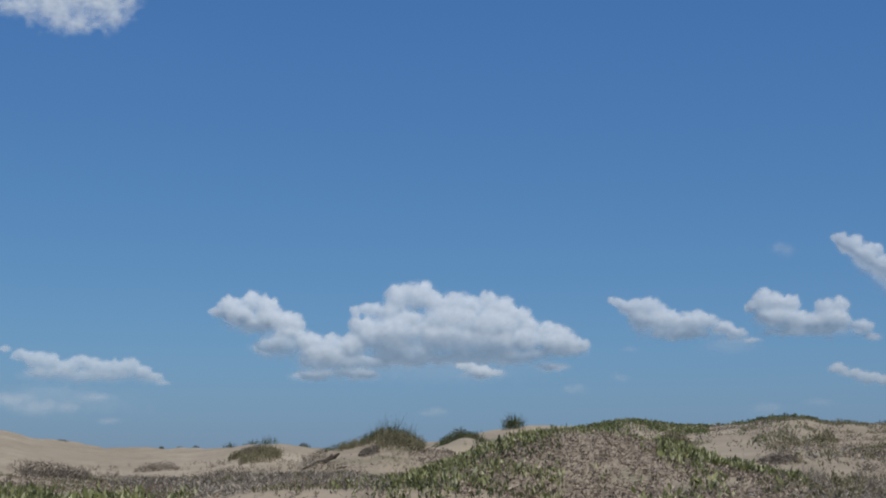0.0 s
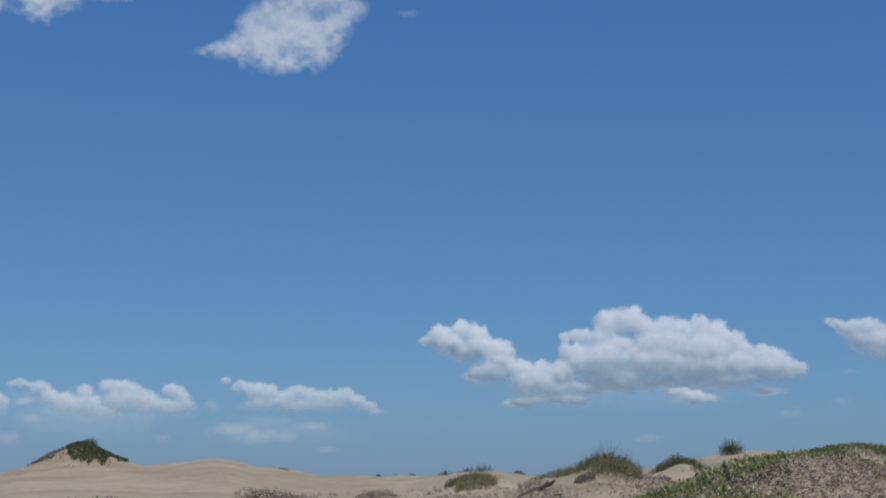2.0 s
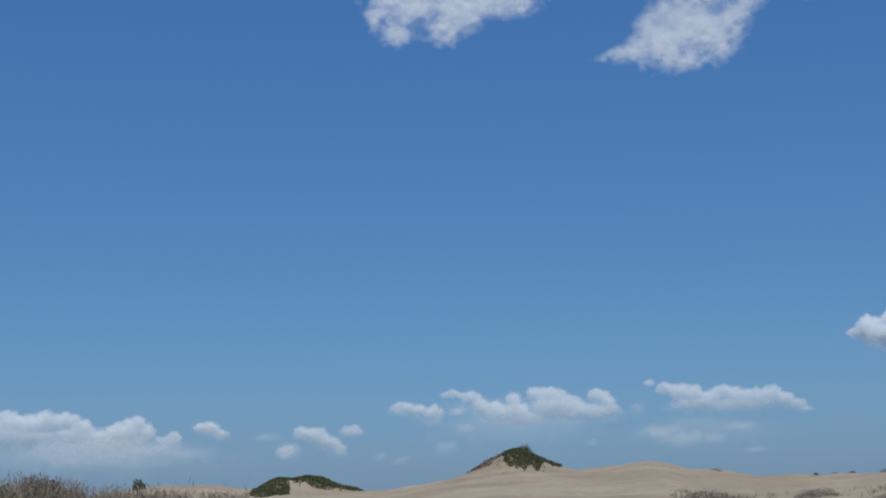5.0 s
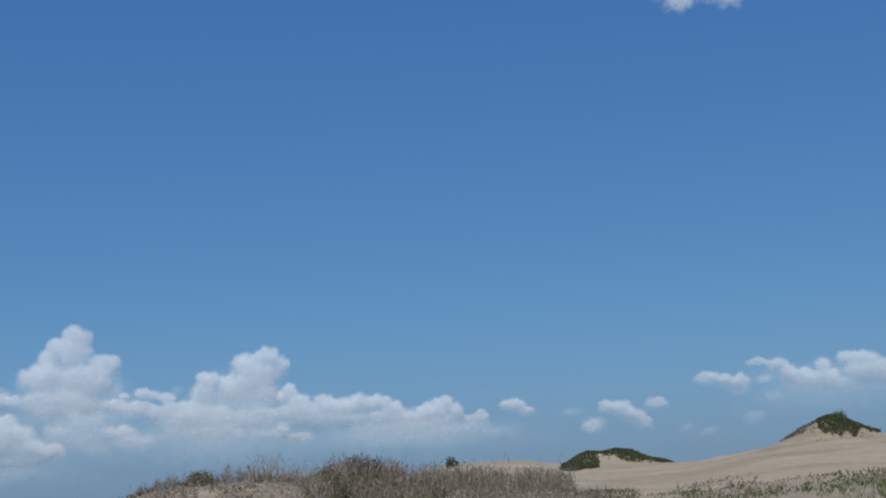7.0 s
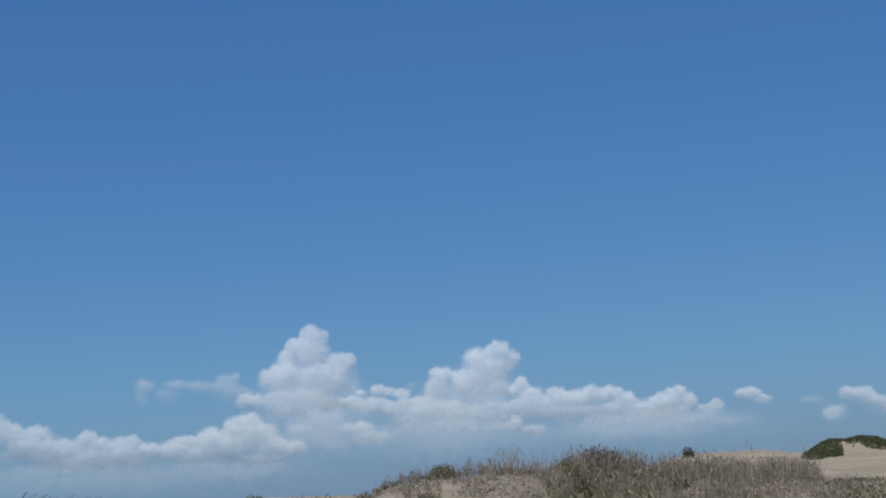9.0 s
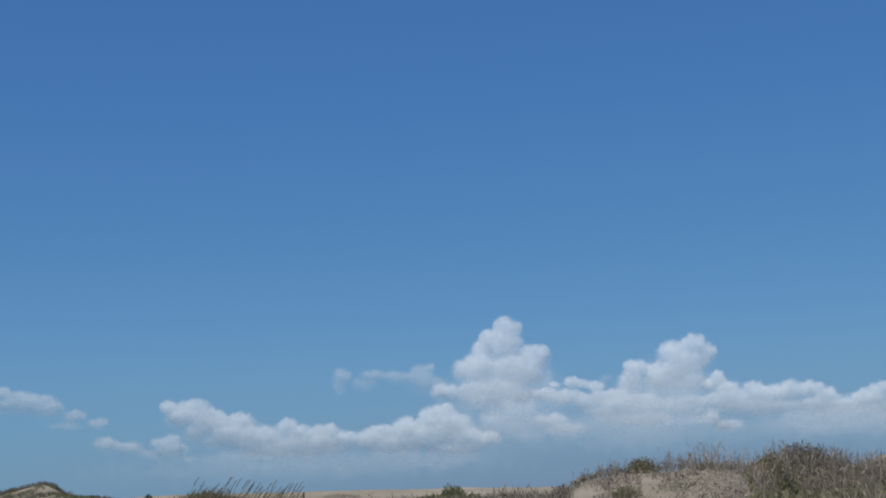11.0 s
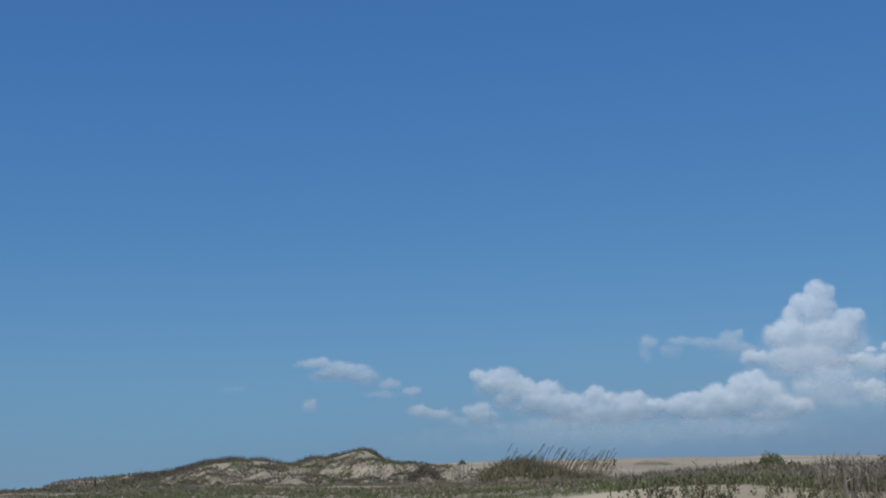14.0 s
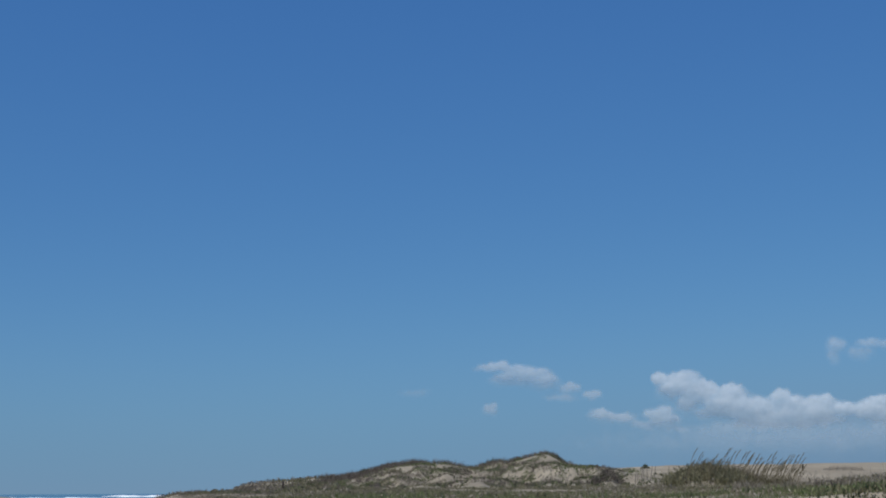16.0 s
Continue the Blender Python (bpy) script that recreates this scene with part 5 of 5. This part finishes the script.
HAZY.append((3000, [(44.14, 5.04, 0.32, 0.32), (44.54, 4.78, 0.3, 0.2), (43.7, 4.57, 0.53, 0.41), (42.78, 4.65, 0.41, 0.27), (42.33, 4.36, 0.87, 0.41), (41.41, 4.44, 0.87, 0.41), (40.61, 4.52, 0.46, 0.32), (40.05, 4.18, 0.59, 0.32), (39.15, 3.83, 0.87, 0.25), (38.45, 4.0, 0.75, 0.39), (37.98, 4.32, 0.46, 0.36), (37.54, 3.96, 0.39, 0.32), (36.75, 3.68, 0.45, 0.2), (36.4, 3.87, 0.25, 0.18), (43.26, 3.94, 1.1, 0.32), (41.67, 3.77, 1.37, 0.23), (44.53, 3.47, 0.55, 0.23), (43.9, 3.19, 0.5, 0.2), (43.71, 4.18, 1.03, 0.41), (42.58, 3.85, 1.37, 0.32), (40.52, 3.84, 1.37, 0.27), (38.7, 3.63, 1.37, 0.25)]))
HAZY.append((3000, [(35.47, 4.23, 0.2, 0.16), (35.06, 4.17, 0.36, 0.2), (34.62, 3.99, 0.2, 0.11)]))
HAZY.append((3000, [(52.56, 7.39, 0.55, 0.45), (53.22, 6.95, 0.55, 0.45), (53.66, 6.51, 0.31, 0.4), (52.67, 6.68, 0.71, 0.67), (51.46, 6.3, 0.73, 0.38), (51.79, 5.92, 0.84, 0.49), (54.31, 5.75, 0.54, 0.4), (53.55, 5.69, 0.88, 0.67), (52.24, 5.49, 1.22, 0.78), (55.06, 4.88, 0.54, 0.4), (53.11, 4.68, 1.65, 0.67)]))
heap = [(47.43, 5.59, 0.45, 0.41), (47.66, 5.04, 0.5, 0.45), (46.59, 5.5, 0.41, 0.36), (45.94, 6.12, 0.57, 0.45), (45.13, 6.37, 0.69, 0.46), (44.52, 6.07, 0.32, 0.36), (45.5, 5.65, 0.91, 0.64), (46.19, 5.22, 0.91, 0.63), (45.06, 4.95, 0.57, 0.45), (49.75, 5.09, 0.54, 0.27), (49.06, 4.92, 0.4, 0.18), (50.69, 5.07, 0.27, 0.13), (51.18, 4.68, 0.66, 0.27), (50.36, 4.53, 0.8, 0.31), (49.36, 4.3, 0.72, 0.36)]
heap += [(48.46, 4.52, 0.81, 0.36), (48.02, 4.14, 1.04, 0.49), (47.12, 4.16, 0.77, 0.5), (48.69, 3.81, 0.94, 0.31), (50.88, 3.67, 0.58, 0.22), (50.37, 3.3, 0.8, 0.29), (45.53, 4.07, 0.95, 0.45), (44.81, 3.72, 0.68, 0.2), (43.85, 3.22, 0.5, 0.18), (52.02, 4.63, 0.4, 0.22), (47.35, 3.56, 1.35, 0.27)]
HAZY.append((3000, heap))
heap = [(66.15, 4.46, 0.31, 0.27), (65.36, 4.43, 0.63, 0.36), (65.63, 4.0, 0.67, 0.45), (64.87, 4.04, 0.59, 0.41), (64.28, 3.94, 0.36, 0.32), (63.45, 3.77, 0.63, 0.41), (64.69, 3.72, 0.68, 0.45), (65.13, 3.35, 0.56, 0.29), (63.79, 3.26, 0.79, 0.56), (62.88, 3.13, 0.79, 0.56), (62.2, 3.23, 0.68, 0.45), (61.45, 3.54, 0.41, 0.41), (60.95, 3.28, 0.68, 0.41), (60.04, 3.33, 0.57, 0.36), (61.3, 2.84, 0.91, 0.41), (62.43, 2.7, 0.91, 0.27), (60.16, 2.93, 0.91, 0.41)]
heap += [(59.14, 3.02, 0.64, 0.32), (58.22, 3.0, 0.68, 0.41), (57.65, 3.33, 0.57, 0.32), (56.73, 3.31, 0.68, 0.54), (56.97, 2.86, 1.03, 0.32), (55.81, 3.63, 0.64, 0.5), (55.3, 3.91, 0.59, 0.5), (54.9, 3.49, 0.82, 0.59), (55.83, 3.06, 1.03, 0.54), (54.23, 3.02, 0.86, 0.45), (53.67, 2.9, 0.73, 0.34), (54.7, 2.58, 1.14, 0.25), (61.98, 2.56, 1.59, 0.2), (64.24, 3.04, 0.9, 0.22), (60.17, 2.63, 1.36, 0.2), (56.98, 2.68, 1.59, 0.2)]
HAZY.append((2900, heap))
FAINT = []
FAINT.append((3000, [(35.26, 4.21, 0.49, 0.26), (34.65, 3.93, 0.38, 0.2)]))
FAINT.append((2800, [(73.15, 4.97, 0.58, 0.17), (72.4, 4.91, 0.92, 0.23), (71.54, 4.65, 0.93, 0.32), (70.88, 4.31, 0.68, 0.34), (71.96, 4.4, 1.06, 0.23), (69.9, 4.09, 0.45, 0.23), (70.22, 3.74, 0.62, 0.14)]))
FAINT.append((2800, [(68.91, 3.79, 0.37, 0.2)]))
FAINT.append((2800, [(73.0, 3.29, 0.36, 0.25)]))
FAINT.append((2900, [(68.57, 2.97, 0.57, 0.29), (67.8, 2.85, 0.69, 0.23), (66.36, 3.01, 0.58, 0.35), (66.02, 2.71, 0.64, 0.32), (65.58, 2.39, 0.52, 0.12), (66.69, 2.61, 0.69, 0.2)]))
VEILS = []
VEILS.append((2900, [(59.33, 5.57, 0.41, 0.36), (59.45, 5.11, 0.28, 0.23), (58.06, 5.61, 0.57, 0.25), (58.41, 5.21, 0.46, 0.27), (57.03, 5.52, 0.69, 0.27), (56.03, 5.79, 0.51, 0.21), (55.77, 5.1, 0.8, 0.36), (56.22, 5.46, 0.69, 0.32)]))
VEILS.append((2850, [(52.41, 3.25, 1.36, 0.45), (51.04, 3.44, 1.13, 0.41), (53.3, 3.61, 0.57, 0.45), (52.16, 3.92, 0.91, 0.68)]))
SCRAPS = []
SCRAPS.append((2100, [(-13.78, 9.46, 0.44, 0.27)]))
SCRAPS.append((2100, [(-7.53, 5.71, 0.34, 0.11)]))
SCRAPS.append((2100, [(-7.04, 4.57, 0.34, 0.16)]))
SCRAPS.append((2100, [(-5.22, 4.07, 0.45, 0.2)]))
SCRAPS.append((2100, [(0.43, 3.24, 0.55, 0.18)]))
SCRAPS.append((2100, [(-11.45, 5.74, 1.21, 0.31)]))
SCRAPS.append((3000, [(13.96, 3.85, 0.56, 0.13), (17.04, 3.58, 0.46, 0.24), (16.18, 3.3, 0.81, 0.24)]))
SCRAPS.append((3000, [(14.87, 3.34, 0.39, 0.18), (13.45, 2.89, 0.37, 0.13)]))
SCRAPS.append((3000, [(24.82, 4.01, 0.29, 0.18), (25.59, 3.24, 0.4, 0.27)]))
SCRAPS.append((3000, [(17.05, 3.7, 0.87, 0.23), (15.92, 3.42, 0.64, 0.25)]))
SCRAPS.append((3000, [(19.78, 3.36, 0.29, 0.13)]))
SCRAPS.append((3000, [(13.74, 3.84, 0.59, 0.16), (13.2, 2.92, 0.36, 0.11)]))
SCRAPS.append((3000, [(17.84, 4.6, 0.34, 0.25)]))
SCRAPS.append((3000, [(28.3, 3.0, 0.3, 0.17), (27.44, 2.81, 0.43, 0.15)]))
SCRAPS.append((3000, [(32.75, 3.82, 0.54, 0.16)]))
SCRAPS.append((3000, [(31.96, 3.43, 0.45, 0.2)]))
SCRAPS.append((3000, [(53.0, 3.73, 0.48, 0.2), (51.8, 3.03, 0.57, 0.24)]))
SCRAPS.append((3000, [(48.67, 5.29, 0.29, 0.14)]))
SCRAPS.append((3000, [(33.0, 3.82, 0.22, 0.11)]))
SCRAPS.append((3000, [(53.3, 3.84, 0.41, 0.23), (52.41, 3.29, 0.36, 0.2)]))
SCRAPS.append((2800, [(76.06, 3.96, 0.6, 0.16)]))
SCRAPS.append((1600, [(10.08, 20.46, 0.41, 0.13)]))
SCRAPS.append((2100, [(-12.77, 3.19, 0.65, 0.2), (-14.83, 3.43, 0.55, 0.15)]))
HAZES = []
HAZES.append((3150, [(52.78, 5.16, 2.1, 1.22)]))
HAZES.append((3150, [(45.86, 4.75, 1.94, 1.13)]))
HAZES.append((3100, [(22.71, 4.71, 3.39, 0.54)]))
HAZES.append((2600, [(52.46, 4.05, 2.65, 1.33)]))
HAZES.append((2600, [(46.89, 4.0, 2.49, 1.13)]))
HAZES.append((2600, [(47.36, 3.11, 3.84, 0.72)]))
HAZES.append((2600, [(39.41, 3.11, 4.54, 0.59)]))
HAZES.append((2600, [(22.71, 3.88, 3.15, 0.58)]))
HAZES.append((2600, [(61.08, 2.05, 7.49, 0.58)]))
HAZES.append((2950, [(0.61, 4.95, 4.59, 0.5)]))
HAZES.append((2600, [(15.23, 3.72, 2.97, 0.5)]))
HAZES.append((2600, [(39.89, 3.31, 3.7, 0.48)]))

for far, lobes in CUMULUS:
    cloud("white heaped cumulus cloud with grey base", far, lobes, 0.64, 0.24, 0.65, 0.8, 0.12, 0.56, True, 1.0, 0.12)
for far, lobes in WISPY:
    cloud("white ragged cloud with torn wispy edges", far, lobes, 0.78, 1.2, 1.3, 1.8, 0.1, 0.06, True, 0.03, 0.0)
for far, lobes in HAZY:
    cloud("pale heaped cloud low over the horizon", far, lobes, 0.54 if lobes[0][0] > 36 else 0.46, 0.27, 0.75, 0.95, 0.10, 0.68, True, 0.7, 0.03)
for far, lobes in FAINT:
    cloud("faint small heaped cloud", far, lobes, 0.40, 0.5, 0.8, 0.7, 0.3, 0.6, True, 0.9)
for far, lobes in VEILS:
    cloud("thin veil of pale cloud", far, lobes, 0.26, 0.7, 0.9, 0.9, 0.3, 0.7, True, 0.8)
for far, lobes in SCRAPS:
    cloud("faint thin scrap of cloud", far, lobes, 0.26, 0.9, 1.1, 0.8, 0.3, 0.3, False)
# see-through white sheets imitate haze and the shaded fill between cloud heads
for far, lobes in HAZES:
    cloud("dim blue-grey haze bank under the clouds", far, lobes, 0.35 if lobes[0][0] > 36 else 0.2, 0.9, 1.0, 1.2, 0.0, 0.5, False)
